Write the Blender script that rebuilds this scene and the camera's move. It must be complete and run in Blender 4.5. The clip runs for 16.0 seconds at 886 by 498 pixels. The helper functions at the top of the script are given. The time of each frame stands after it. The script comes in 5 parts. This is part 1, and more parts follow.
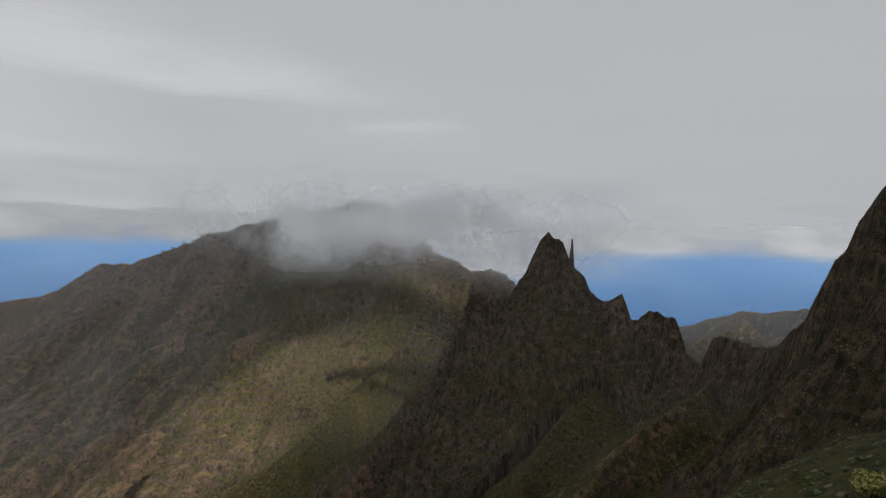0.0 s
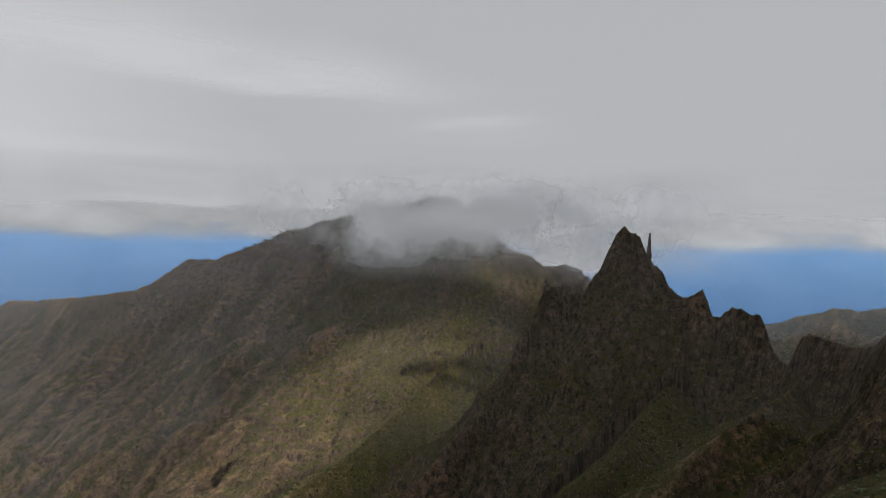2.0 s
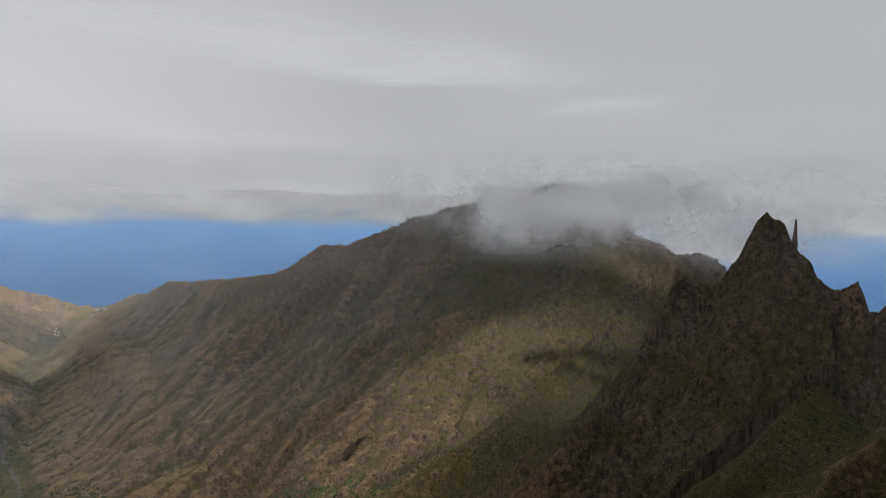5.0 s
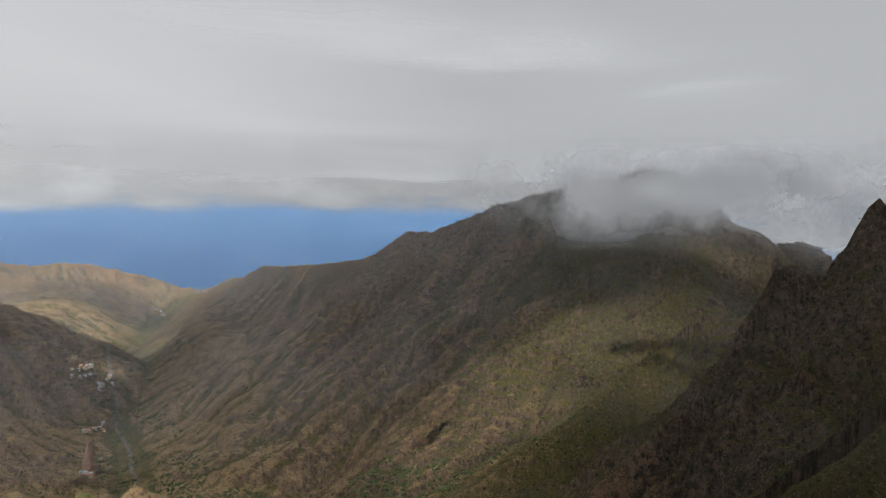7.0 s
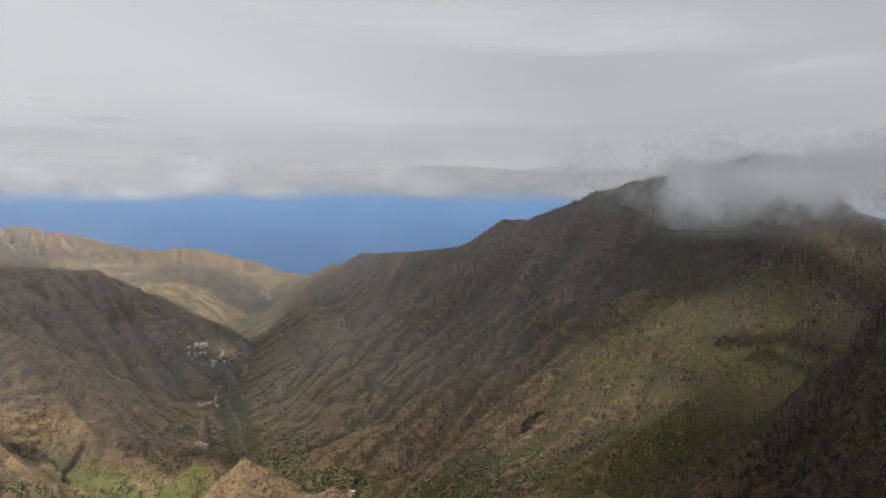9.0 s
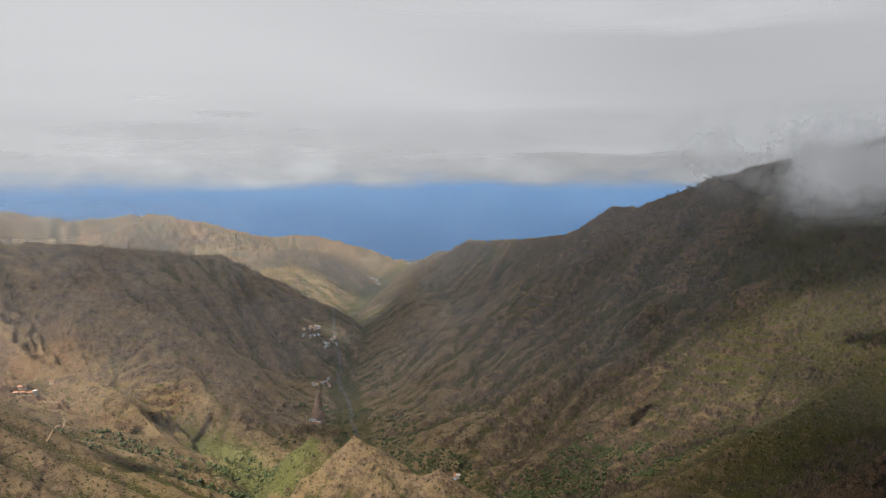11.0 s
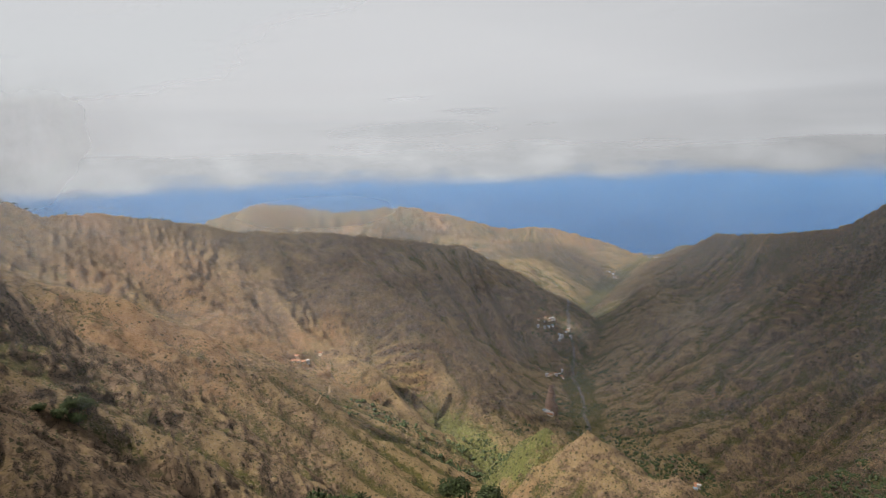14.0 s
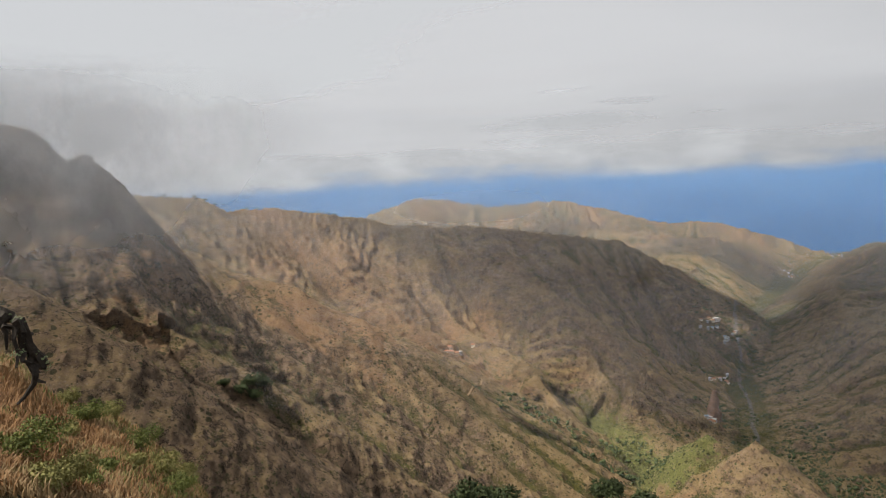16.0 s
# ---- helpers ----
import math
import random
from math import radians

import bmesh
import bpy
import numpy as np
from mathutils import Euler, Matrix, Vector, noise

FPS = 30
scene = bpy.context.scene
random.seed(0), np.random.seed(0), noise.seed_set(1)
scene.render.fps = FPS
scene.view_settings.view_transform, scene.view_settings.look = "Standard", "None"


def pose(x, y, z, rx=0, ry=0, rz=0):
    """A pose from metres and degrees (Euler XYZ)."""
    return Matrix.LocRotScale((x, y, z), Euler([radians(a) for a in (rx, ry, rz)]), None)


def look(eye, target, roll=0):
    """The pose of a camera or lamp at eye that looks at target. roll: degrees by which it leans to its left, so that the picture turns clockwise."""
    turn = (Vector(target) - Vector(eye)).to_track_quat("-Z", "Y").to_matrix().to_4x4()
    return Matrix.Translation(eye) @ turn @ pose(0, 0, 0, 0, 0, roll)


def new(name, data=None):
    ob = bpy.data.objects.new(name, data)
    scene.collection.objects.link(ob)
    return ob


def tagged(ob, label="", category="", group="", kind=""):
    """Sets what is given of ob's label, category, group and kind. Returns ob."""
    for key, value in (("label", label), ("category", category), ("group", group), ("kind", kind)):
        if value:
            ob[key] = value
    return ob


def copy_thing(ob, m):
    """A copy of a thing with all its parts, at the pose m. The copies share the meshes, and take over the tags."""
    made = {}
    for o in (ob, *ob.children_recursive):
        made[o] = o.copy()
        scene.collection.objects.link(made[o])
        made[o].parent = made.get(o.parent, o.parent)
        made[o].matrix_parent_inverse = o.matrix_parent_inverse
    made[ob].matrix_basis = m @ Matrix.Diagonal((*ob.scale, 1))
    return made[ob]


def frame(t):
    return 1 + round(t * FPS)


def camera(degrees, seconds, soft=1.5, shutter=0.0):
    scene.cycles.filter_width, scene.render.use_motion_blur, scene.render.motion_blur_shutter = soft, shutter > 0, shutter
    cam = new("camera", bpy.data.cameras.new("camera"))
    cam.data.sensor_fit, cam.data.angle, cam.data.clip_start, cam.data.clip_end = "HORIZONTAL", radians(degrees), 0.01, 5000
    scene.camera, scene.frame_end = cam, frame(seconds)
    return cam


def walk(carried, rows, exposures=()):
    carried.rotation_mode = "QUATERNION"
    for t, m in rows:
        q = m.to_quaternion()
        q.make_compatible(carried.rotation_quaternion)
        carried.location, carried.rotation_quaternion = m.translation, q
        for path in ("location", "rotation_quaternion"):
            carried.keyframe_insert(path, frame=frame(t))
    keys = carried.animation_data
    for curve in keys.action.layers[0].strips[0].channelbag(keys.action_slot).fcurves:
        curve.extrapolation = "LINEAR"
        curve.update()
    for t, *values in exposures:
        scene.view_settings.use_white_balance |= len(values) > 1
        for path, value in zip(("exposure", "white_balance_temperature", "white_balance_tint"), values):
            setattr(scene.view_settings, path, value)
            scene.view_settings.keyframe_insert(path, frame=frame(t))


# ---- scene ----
EYE = 620.0          # the viewpoint's height over the sea
SIZE_ANGLE = 67.7

cam = camera(SIZE_ANGLE, 16.0, soft=0.5)
PATH = [
    (0, -0.00, -1.50, -1.50), (0.5, 1.39, -1.64, -1.44), (1, 2.96, -1.79, -1.30),
    (1.5, 4.63, -1.90, -1.16), (2, 6.30, -2.06, -1.10), (2.5, 8.01, -2.28, -1.05),
    (3, 9.76, -2.50, -1.07), (3.5, 11.60, -2.73, -1.03), (4, 13.48, -2.93, -0.98),
    (6.5, 22.33, -4.32, -0.83), (7, 24.32, -4.64, -0.76), (7.5, 26.52, -4.97, -0.68),
    (8, 28.58, -5.29, -0.65), (8.5, 30.55, -5.53, -0.54), (11, 41.71, -6.87, 0.28),
    (11.5, 44.38, -7.07, 0.40), (12, 47.36, -7.13, 0.66), (12.5, 50.72, -7.16, 0.92),
    (13, 54.49, -7.18, 1.24), (13.5, 58.33, -7.20, 1.52), (14, 61.93, -7.18, 1.78),
    (14.5, 65.16, -7.11, 2.05), (15, 68.43, -6.98, 2.42), (15.5, 71.78, -6.87, 2.73),
    (16, 75.10, -7.16, 2.84),
]
walk(cam, [(t, pose(0, 0, EYE, 90 + p, r, y)) for t, y, p, r in PATH],
     exposures=[(0.0, 0.96), (4.0, 0.94), (8.0, 0.99), (12.0, 1.02), (16.0, 1.03)])

# ---- daylight: a sun behind broken cloud, and the sky ----
SUN_BEARING, SUN_HEIGHT = 163.0, 56.0       # degrees left of the first view, degrees above the horizon
_a, _e = radians(SUN_BEARING), radians(SUN_HEIGHT)
SUN_WAY = Vector((-math.sin(_a) * math.cos(_e), math.cos(_a) * math.cos(_e), math.sin(_e)))

world = bpy.data.worlds.new("sky")
scene.world = world
world.use_nodes = True
_n = world.node_tree.nodes
_sky = _n.new("ShaderNodeTexSky")
_sky.sky_type = "NISHITA"
_sky.sun_disc = False
_sky.sun_elevation = _e
_sky.sun_rotation = -_a
_sky.altitude = 600
_n["Background"].inputs["Strength"].default_value = 0.1
# a bright veil of high thin cloud lies over the blue
_veil = _n.new("ShaderNodeMix")
_veil.data_type = "RGBA"
_veil.inputs[0].default_value = 0.97
_veil.inputs[7].default_value = (3.10, 3.13, 3.18, 1)
world.node_tree.links.new(_sky.outputs[0], _veil.inputs[6])
world.node_tree.links.new(_veil.outputs[2], _n["Background"].inputs["Color"])

sun = new("sun", bpy.data.lights.new("sun", "SUN"))
sun.data.energy = 5.0
sun.data.angle = radians(0.53)
sun.data.color = (1.0, 0.935, 0.84)
sun.matrix_world = look(SUN_WAY * 100 + Vector((0, 0, EYE)), Vector((0, 0, EYE)))


# ---- materials ----
def material(name):
    m = bpy.data.materials.new(name)
    m.use_nodes = True
    m.node_tree.nodes.clear()
    return m, m.node_tree.nodes, m.node_tree.links


def node(nodes, kind, **values):
    n = nodes.new(kind)
    for key, value in values.items():
        n.inputs[key.replace("_", " ")].default_value = value
    return n


def blend(nodes, links, factor, a, b):
    """A colour mix; factor, a and b are sockets or values."""
    n = nodes.new("ShaderNodeMix")
    n.data_type = "RGBA"
    for socket, value in ((n.inputs[0], factor), (n.inputs[6], a), (n.inputs[7], b)):
        if hasattr(value, "links"):
            links.new(value, socket)
        else:
            socket.default_value = value if not isinstance(value, tuple) else (*value, 1)
    return n.outputs[2]


def math_node(nodes, links, op, a, b=0.0, clamp=False):
    n = nodes.new("ShaderNodeMath")
    n.operation, n.use_clamp = op, clamp
    for socket, value in ((n.inputs[0], a), (n.inputs[1], b)):
        if hasattr(value, "links"):
            links.new(value, socket)
        else:
            socket.default_value = value
    return n.outputs[0]


def step(nodes, links, value, lo, hi, smooth=True):
    n = nodes.new("ShaderNodeMapRange")
    n.interpolation_type = "SMOOTHSTEP" if smooth else "LINEAR"
    links.new(value, n.inputs[0])
    n.inputs[1].default_value, n.inputs[2].default_value = lo, hi
    return n.outputs[0]


def speckle(nodes, links, scale, detail=6.0, rough=0.6, stretch=(1, 1, 1)):
    co = nodes.new("ShaderNodeTexCoord")
    mp = nodes.new("ShaderNodeMapping")
    mp.inputs["Scale"].default_value = stretch
    links.new(co.outputs["Object"], mp.inputs[0])
    n = node(nodes, "ShaderNodeTexNoise", Scale=scale, Detail=detail, Roughness=rough)
    links.new(mp.outputs[0], n.inputs["Vector"])
    return n.outputs["Fac"]


def plain(name, colour, rough=0.8, var=0.25, scale=3.0, bump=0.0, metal=0.0):
    """A surface of one stuff, with two sizes of variation."""
    m, nodes, links = material(name)
    out = nodes.new("ShaderNodeOutputMaterial")
    p = node(nodes, "ShaderNodeBsdfPrincipled", Roughness=rough, Metallic=metal)
    p.inputs["Specular IOR Level"].default_value = 0.25
    a = speckle(nodes, links, scale)
    b = speckle(nodes, links, scale * 7.3, 3.0)
    mixed = math_node(nodes, links, "ADD", math_node(nodes, links, "MULTIPLY", a, 0.6), math_node(nodes, links, "MULTIPLY", b, 0.4))
    lo = tuple(c * (1 - var) for c in colour)
    hi = tuple(min(1, c * (1 + var)) for c in colour)
    links.new(blend(nodes, links, step(nodes, links, mixed, 0.3, 0.7), lo, hi), p.inputs["Base Color"])
    if bump:
        bp = node(nodes, "ShaderNodeBump", Strength=0.6, Distance=bump)
        links.new(mixed, bp.inputs["Height"])
        links.new(bp.outputs[0], p.inputs["Normal"])
    links.new(p.outputs[0], out.inputs[0])
    return m


def leafy(name, dark, light, scale=0.6):
    m, nodes, links = material(name)
    out = nodes.new("ShaderNodeOutputMaterial")
    p = node(nodes, "ShaderNodeBsdfPrincipled", Roughness=0.7)
    p.inputs["Specular IOR Level"].default_value = 0.2
    geo = nodes.new("ShaderNodeNewGeometry")
    c = blend(nodes, links, geo.outputs["Random Per Island"], dark, light)
    c = blend(nodes, links, math_node(nodes, links, "MULTIPLY", step(nodes, links, speckle(nodes, links, scale), 0.4, 0.7), 0.5), c, light)
    links.new(c, p.inputs["Base Color"])
    links.new(p.outputs[0], out.inputs[0])
    return m


def terrain_material():
    """Bare basalt, dry grass, green growth and red soil, spread by the slope's own stuff (rock, green, soil, dry)."""
    m, nodes, links = material("mountain side")
    out = nodes.new("ShaderNodeOutputMaterial")
    p = node(nodes, "ShaderNodeBsdfPrincipled", Roughness=0.92)
    p.inputs["Specular IOR Level"].default_value = 0.15

    def attr(name):
        a = nodes.new("ShaderNodeAttribute")
        a.attribute_name = name
        return a.outputs["Fac"]
    big = speckle(nodes, links, 0.012, 5.0, 0.6)
    mid = step(nodes, links, speckle(nodes, links, 0.10, 7.0, 0.75), 0.33, 0.67, False)
    fine = step(nodes, links, speckle(nodes, links, 0.40, 6.0, 0.78), 0.33, 0.67, False)
    grit = speckle(nodes, links, 0.9, 3.0, 0.8)
    flute = speckle(nodes, links, 0.11, 6.0, 0.75, (1, 1, 0.8))
    strata = speckle(nodes, links, 0.06, 6.0, 0.75, (0.4, 0.4, 3.0))
    # dark basalt on the right; left side painted paler in place of brighter light
    rock = blend(nodes, links, step(nodes, links, flute, 0.36, 0.64), blend(nodes, links, attr("basalt_shade"), (0.128, 0.086, 0.056), (0.078, 0.055, 0.038)),
                 blend(nodes, links, attr("basalt_shade"), (0.275, 0.188, 0.122), (0.205, 0.142, 0.090)))
    rock = blend(nodes, links, math_node(nodes, links, "MULTIPLY", step(nodes, links, strata, 0.52, 0.62), 0.55), rock, (0.085, 0.066, 0.052))
    rock = blend(nodes, links, math_node(nodes, links, "MULTIPLY", step(nodes, links, big, 0.5, 0.7), 0.5), rock, (0.145, 0.100, 0.075))
    rock = blend(nodes, links, step(nodes, links, grit, 0.58, 0.68), rock, (0.30, 0.235, 0.18))
    pillar = speckle(nodes, links, 0.20, 5.0, 0.7, (1, 1, 0.13))
    rock = blend(nodes, links, math_node(nodes, links, "MULTIPLY", step(nodes, links, pillar, 0.50, 0.60), math_node(nodes, links, "MULTIPLY", attr("basalt_shade"), 0.75)), rock, (0.036, 0.030, 0.026))
    # thin dark lines: the shade inside crevices, painted into the rock colour
    shaded_crevice = math_node(nodes, links, "ABSOLUTE", math_node(nodes, links, "SUBTRACT", speckle(nodes, links, 0.05, 7.0, 0.7, (1, 1, 1.6)), 0.5))
    rock = blend(nodes, links, math_node(nodes, links, "MULTIPLY", step(nodes, links, shaded_crevice, 0.022, 0.004), 0.85), rock, (0.020, 0.017, 0.015))
    dry = blend(nodes, links, fine, (0.155, 0.108, 0.056), (0.350, 0.248, 0.124))
    green = blend(nodes, links, fine, (0.060, 0.056, 0.016), (0.130, 0.118, 0.032))
    soil = blend(nodes, links, fine, (0.20, 0.108, 0.058), (0.38, 0.235, 0.130))

    def spread(a, tex, soft, swing=0.75):
        s = math_node(nodes, links, "ADD", attr(a), math_node(nodes, links, "MULTIPLY", math_node(nodes, links, "SUBTRACT", tex, 0.5), swing))
        return step(nodes, links, s, 0.5 - soft, 0.5 + soft)
    c = blend(nodes, links, spread("dry", mid, 0.25), green, dry)
    c = blend(nodes, links, spread("rock", fine, 0.42, 0.9), c, rock)
    c = blend(nodes, links, math_node(nodes, links, "MULTIPLY", spread("soil", mid, 0.15), 0.7), c, soil)
    lush = blend(nodes, links, fine, (0.082, 0.092, 0.030), (0.21, 0.205, 0.07))
    c = blend(nodes, links, spread("lush", mid, 0.2), c, lush)
    c = blend(nodes, links, attr("gravel"), c, blend(nodes, links, fine, (0.12, 0.115, 0.11), (0.22, 0.21, 0.20)))
    # bare rock on the steep ledge faces, painted dark in place of weak shading
    c = blend(nodes, links, math_node(nodes, links, "MULTIPLY", math_node(nodes, links, "MULTIPLY", attr("face_shade"), attr("basalt_shade")), 0.6), c, blend(nodes, links, step(nodes, links, pillar, 0.40, 0.62), (0.165, 0.122, 0.090), (0.040, 0.033, 0.028)))
    # relief shading painted in: bleached tussocks, pale stones on ribs, dark scrub in hollows
    growth_shade = math_node(nodes, links, "ADD", speckle(nodes, links, 0.13, 8.0, 0.78), math_node(nodes, links, "MULTIPLY", math_node(nodes, links, "SUBTRACT", 0.55, attr("dry")), 0.16))
    stand = math_node(nodes, links, "MULTIPLY", math_node(nodes, links, "SUBTRACT", speckle(nodes, links, 0.022, 4.0, 0.6, (1, 1, 0.5)), 0.5), 0.42)
    growth_shade = math_node(nodes, links, "ADD", growth_shade, stand)
    bare = math_node(nodes, links, "SUBTRACT", 0.55, math_node(nodes, links, "MULTIPLY", attr("basalt_shade"), 0.38))
    pale = math_node(nodes, links, "MULTIPLY", step(nodes, links, growth_shade, 0.42, 0.36), math_node(nodes, links, "MULTIPLY", bare, 0.45))
    c = blend(nodes, links, pale, c, (0.42, 0.30, 0.155))
    scrub = math_node(nodes, links, "MULTIPLY", step(nodes, links, growth_shade, 0.56, 0.61), 0.45)
    c = blend(nodes, links, scrub, c, blend(nodes, links, fine, (0.030, 0.036, 0.016), (0.080, 0.084, 0.034)))
    # single bushes and boulders, each a small dot of its own
    for size, often, tint in ((0.16, 0.60, (0.028, 0.034, 0.014)), (0.34, 0.60, (0.036, 0.040, 0.018)), (0.45, 0.70, (0.27, 0.21, 0.15))):
        cells = node(nodes, "ShaderNodeTexVoronoi", Scale=size)
        links.new(nodes.new("ShaderNodeTexCoord").outputs["Object"], cells.inputs["Vector"])
        single = nodes.new("ShaderNodeSeparateColor")
        links.new(cells.outputs["Color"], single.inputs[0])
        chance = math_node(nodes, links, "ADD", single.outputs[0], math_node(nodes, links, "MULTIPLY", math_node(nodes, links, "SUBTRACT", big, 0.5), 0.9))
        chance = math_node(nodes, links, "SUBTRACT", chance, math_node(nodes, links, "MULTIPLY", attr("rock"), 0.3))
        dot = math_node(nodes, links, "MULTIPLY", step(nodes, links, cells.outputs["Distance"], 0.42, 0.30), step(nodes, links, chance, often, often + 0.03))
        c = blend(nodes, links, math_node(nodes, links, "MULTIPLY", dot, 0.75), c, tint)
    links.new(c, p.inputs["Base Color"])
    height = math_node(nodes, links, "ADD", math_node(nodes, links, "ADD", math_node(nodes, links, "MULTIPLY", flute, 3.0), math_node(nodes, links, "MULTIPLY", pillar, math_node(nodes, links, "MULTIPLY", attr("basalt_shade"), -5.0))), math_node(nodes, links, "ADD", math_node(nodes, links, "MULTIPLY", fine, 3.0), math_node(nodes, links, "MULTIPLY", grit, 1.6)))
    height = math_node(nodes, links, "ADD", height, math_node(nodes, links, "MULTIPLY", step(nodes, links, shaded_crevice, 0.0, 0.05), 2.5))
    bp = node(nodes, "ShaderNodeBump", Strength=0.9, Distance=1.0)
    links.new(height, bp.inputs["Height"])
    links.new(bp.outputs[0], p.inputs["Normal"])
    links.new(p.outputs[0], out.inputs[0])
    return m


def sea_material():
    m, nodes, links = material("open sea")
    out = nodes.new("ShaderNodeOutputMaterial")
    p = node(nodes, "ShaderNodeBsdfPrincipled", Roughness=0.5)
    p.inputs["Specular IOR Level"].default_value = 0.1
    swell = speckle(nodes, links, 0.004, 6.0, 0.6, (1, 1, 0.2))
    c = blend(nodes, links, step(nodes, links, swell, 0.3, 0.7), (0.020, 0.062, 0.14), (0.030, 0.080, 0.17))
    links.new(c, p.inputs["Base Color"])
    links.new(p.outputs[0], out.inputs[0])
    return m


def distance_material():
    """Plain distance: the sea far out glows by itself, haze painted paler towards the horizon."""
    m, nodes, links = material("glowing far backdrop")
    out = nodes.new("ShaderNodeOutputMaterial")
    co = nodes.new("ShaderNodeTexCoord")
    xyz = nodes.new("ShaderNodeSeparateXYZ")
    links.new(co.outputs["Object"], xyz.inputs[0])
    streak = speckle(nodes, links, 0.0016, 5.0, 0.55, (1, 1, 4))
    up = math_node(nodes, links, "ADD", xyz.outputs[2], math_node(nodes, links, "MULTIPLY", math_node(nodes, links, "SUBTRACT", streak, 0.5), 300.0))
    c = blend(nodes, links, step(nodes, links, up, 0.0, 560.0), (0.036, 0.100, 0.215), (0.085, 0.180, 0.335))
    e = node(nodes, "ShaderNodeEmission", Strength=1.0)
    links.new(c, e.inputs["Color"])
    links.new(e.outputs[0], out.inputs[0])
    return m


def bank_material():
    """Plain distance: grey cloud lying on the horizon, glowing by itself, with paler puffs."""
    m, nodes, links = material("glowing far cloud")
    out = nodes.new("ShaderNodeOutputMaterial")
    e = node(nodes, "ShaderNodeEmission", Strength=1.0)
    puff = speckle(nodes, links, 0.0019, 6.0, 0.55, (1, 1, 2.2))
    xyz = nodes.new("ShaderNodeSeparateXYZ")
    links.new(nodes.new("ShaderNodeTexCoord").outputs["Object"], xyz.inputs[0])
    # brightness from west to east is set in the glow
    west = step(nodes, links, xyz.outputs[0], -1900.0, -4500.0)
    east = step(nodes, links, xyz.outputs[0], 200.0, 1900.0)
    grey = blend(nodes, links, east, blend(nodes, links, west, (0.178, 0.182, 0.188), (0.250, 0.256, 0.264)), (0.215, 0.222, 0.232))
    white = blend(nodes, links, east, blend(nodes, links, west, (0.225, 0.230, 0.238), (0.325, 0.332, 0.34)), (0.300, 0.306, 0.314))
    links.new(blend(nodes, links, step(nodes, links, puff, 0.42, 0.75), grey, white), e.inputs["Color"])
    a = nodes.new("ShaderNodeAttribute")
    a.attribute_name = "cover"
    rag = math_node(nodes, links, "MULTIPLY", math_node(nodes, links, "SUBTRACT", puff, 0.5), 1.6)
    held = math_node(nodes, links, "ADD", a.outputs["Fac"], math_node(nodes, links, "MULTIPLY", rag, step(nodes, links, a.outputs["Fac"], 0.02, 0.3)), True)
    mix = nodes.new("ShaderNodeMixShader")
    links.new(held, mix.inputs[0])
    links.new(nodes.new("ShaderNodeBsdfTransparent").outputs[0], mix.inputs[1])
    links.new(e.outputs[0], mix.inputs[2])
    links.new(mix.outputs[0], out.inputs[0])
    return m


def vapour(name, thick, scale, lo, hi, tone=(0.8, 0.8, 0.8), stretch=(1, 1, 1), level=True):
    """Cloud or mist: scatters the light that falls on it from above, and lets the rest through. Its cover, broken by noise, says how much."""
    m, nodes, links = material(name)
    out = nodes.new("ShaderNodeOutputMaterial")
    d = nodes.new("ShaderNodeBsdfDiffuse")
    t = nodes.new("ShaderNodeBsdfTranslucent")
    both = nodes.new("ShaderNodeAddShader")
    for k, (s, z) in enumerate(((d, 1.0), (t, -1.0))):
        s.inputs["Color"].default_value = (*tone, 1)
        way = nodes.new("ShaderNodeCombineXYZ")
        # thin vapour takes the sky's light, not the sun's: it lies square to the sun's rays, level or facing upwards
        square = Vector((math.cos(_a), math.sin(_a), 0)) if level else (Vector((0, 0, 1)) - SUN_WAY * SUN_WAY.z).normalized()
        for axis, value in enumerate(square):
            way.inputs[axis].default_value = z * value
        links.new(way.outputs[0], s.inputs["Normal"])
        links.new(s.outputs[0], both.inputs[k])
    a = nodes.new("ShaderNodeAttribute")
    a.attribute_name = "cover"
    puff = step(nodes, links, speckle(nodes, links, scale, 6.0, 0.56, stretch), lo, hi)
    thin = math_node(nodes, links, "MULTIPLY", math_node(nodes, links, "MULTIPLY", a.outputs["Fac"], math_node(nodes, links, "ADD", math_node(nodes, links, "MULTIPLY", puff, 0.94), 0.06)), thick, True)
    mix = nodes.new("ShaderNodeMixShader")
    links.new(thin, mix.inputs[0])
    links.new(nodes.new("ShaderNodeBsdfTransparent").outputs[0], mix.inputs[1])
    links.new(both.outputs[0], mix.inputs[2])
    links.new(mix.outputs[0], out.inputs[0])
    return m


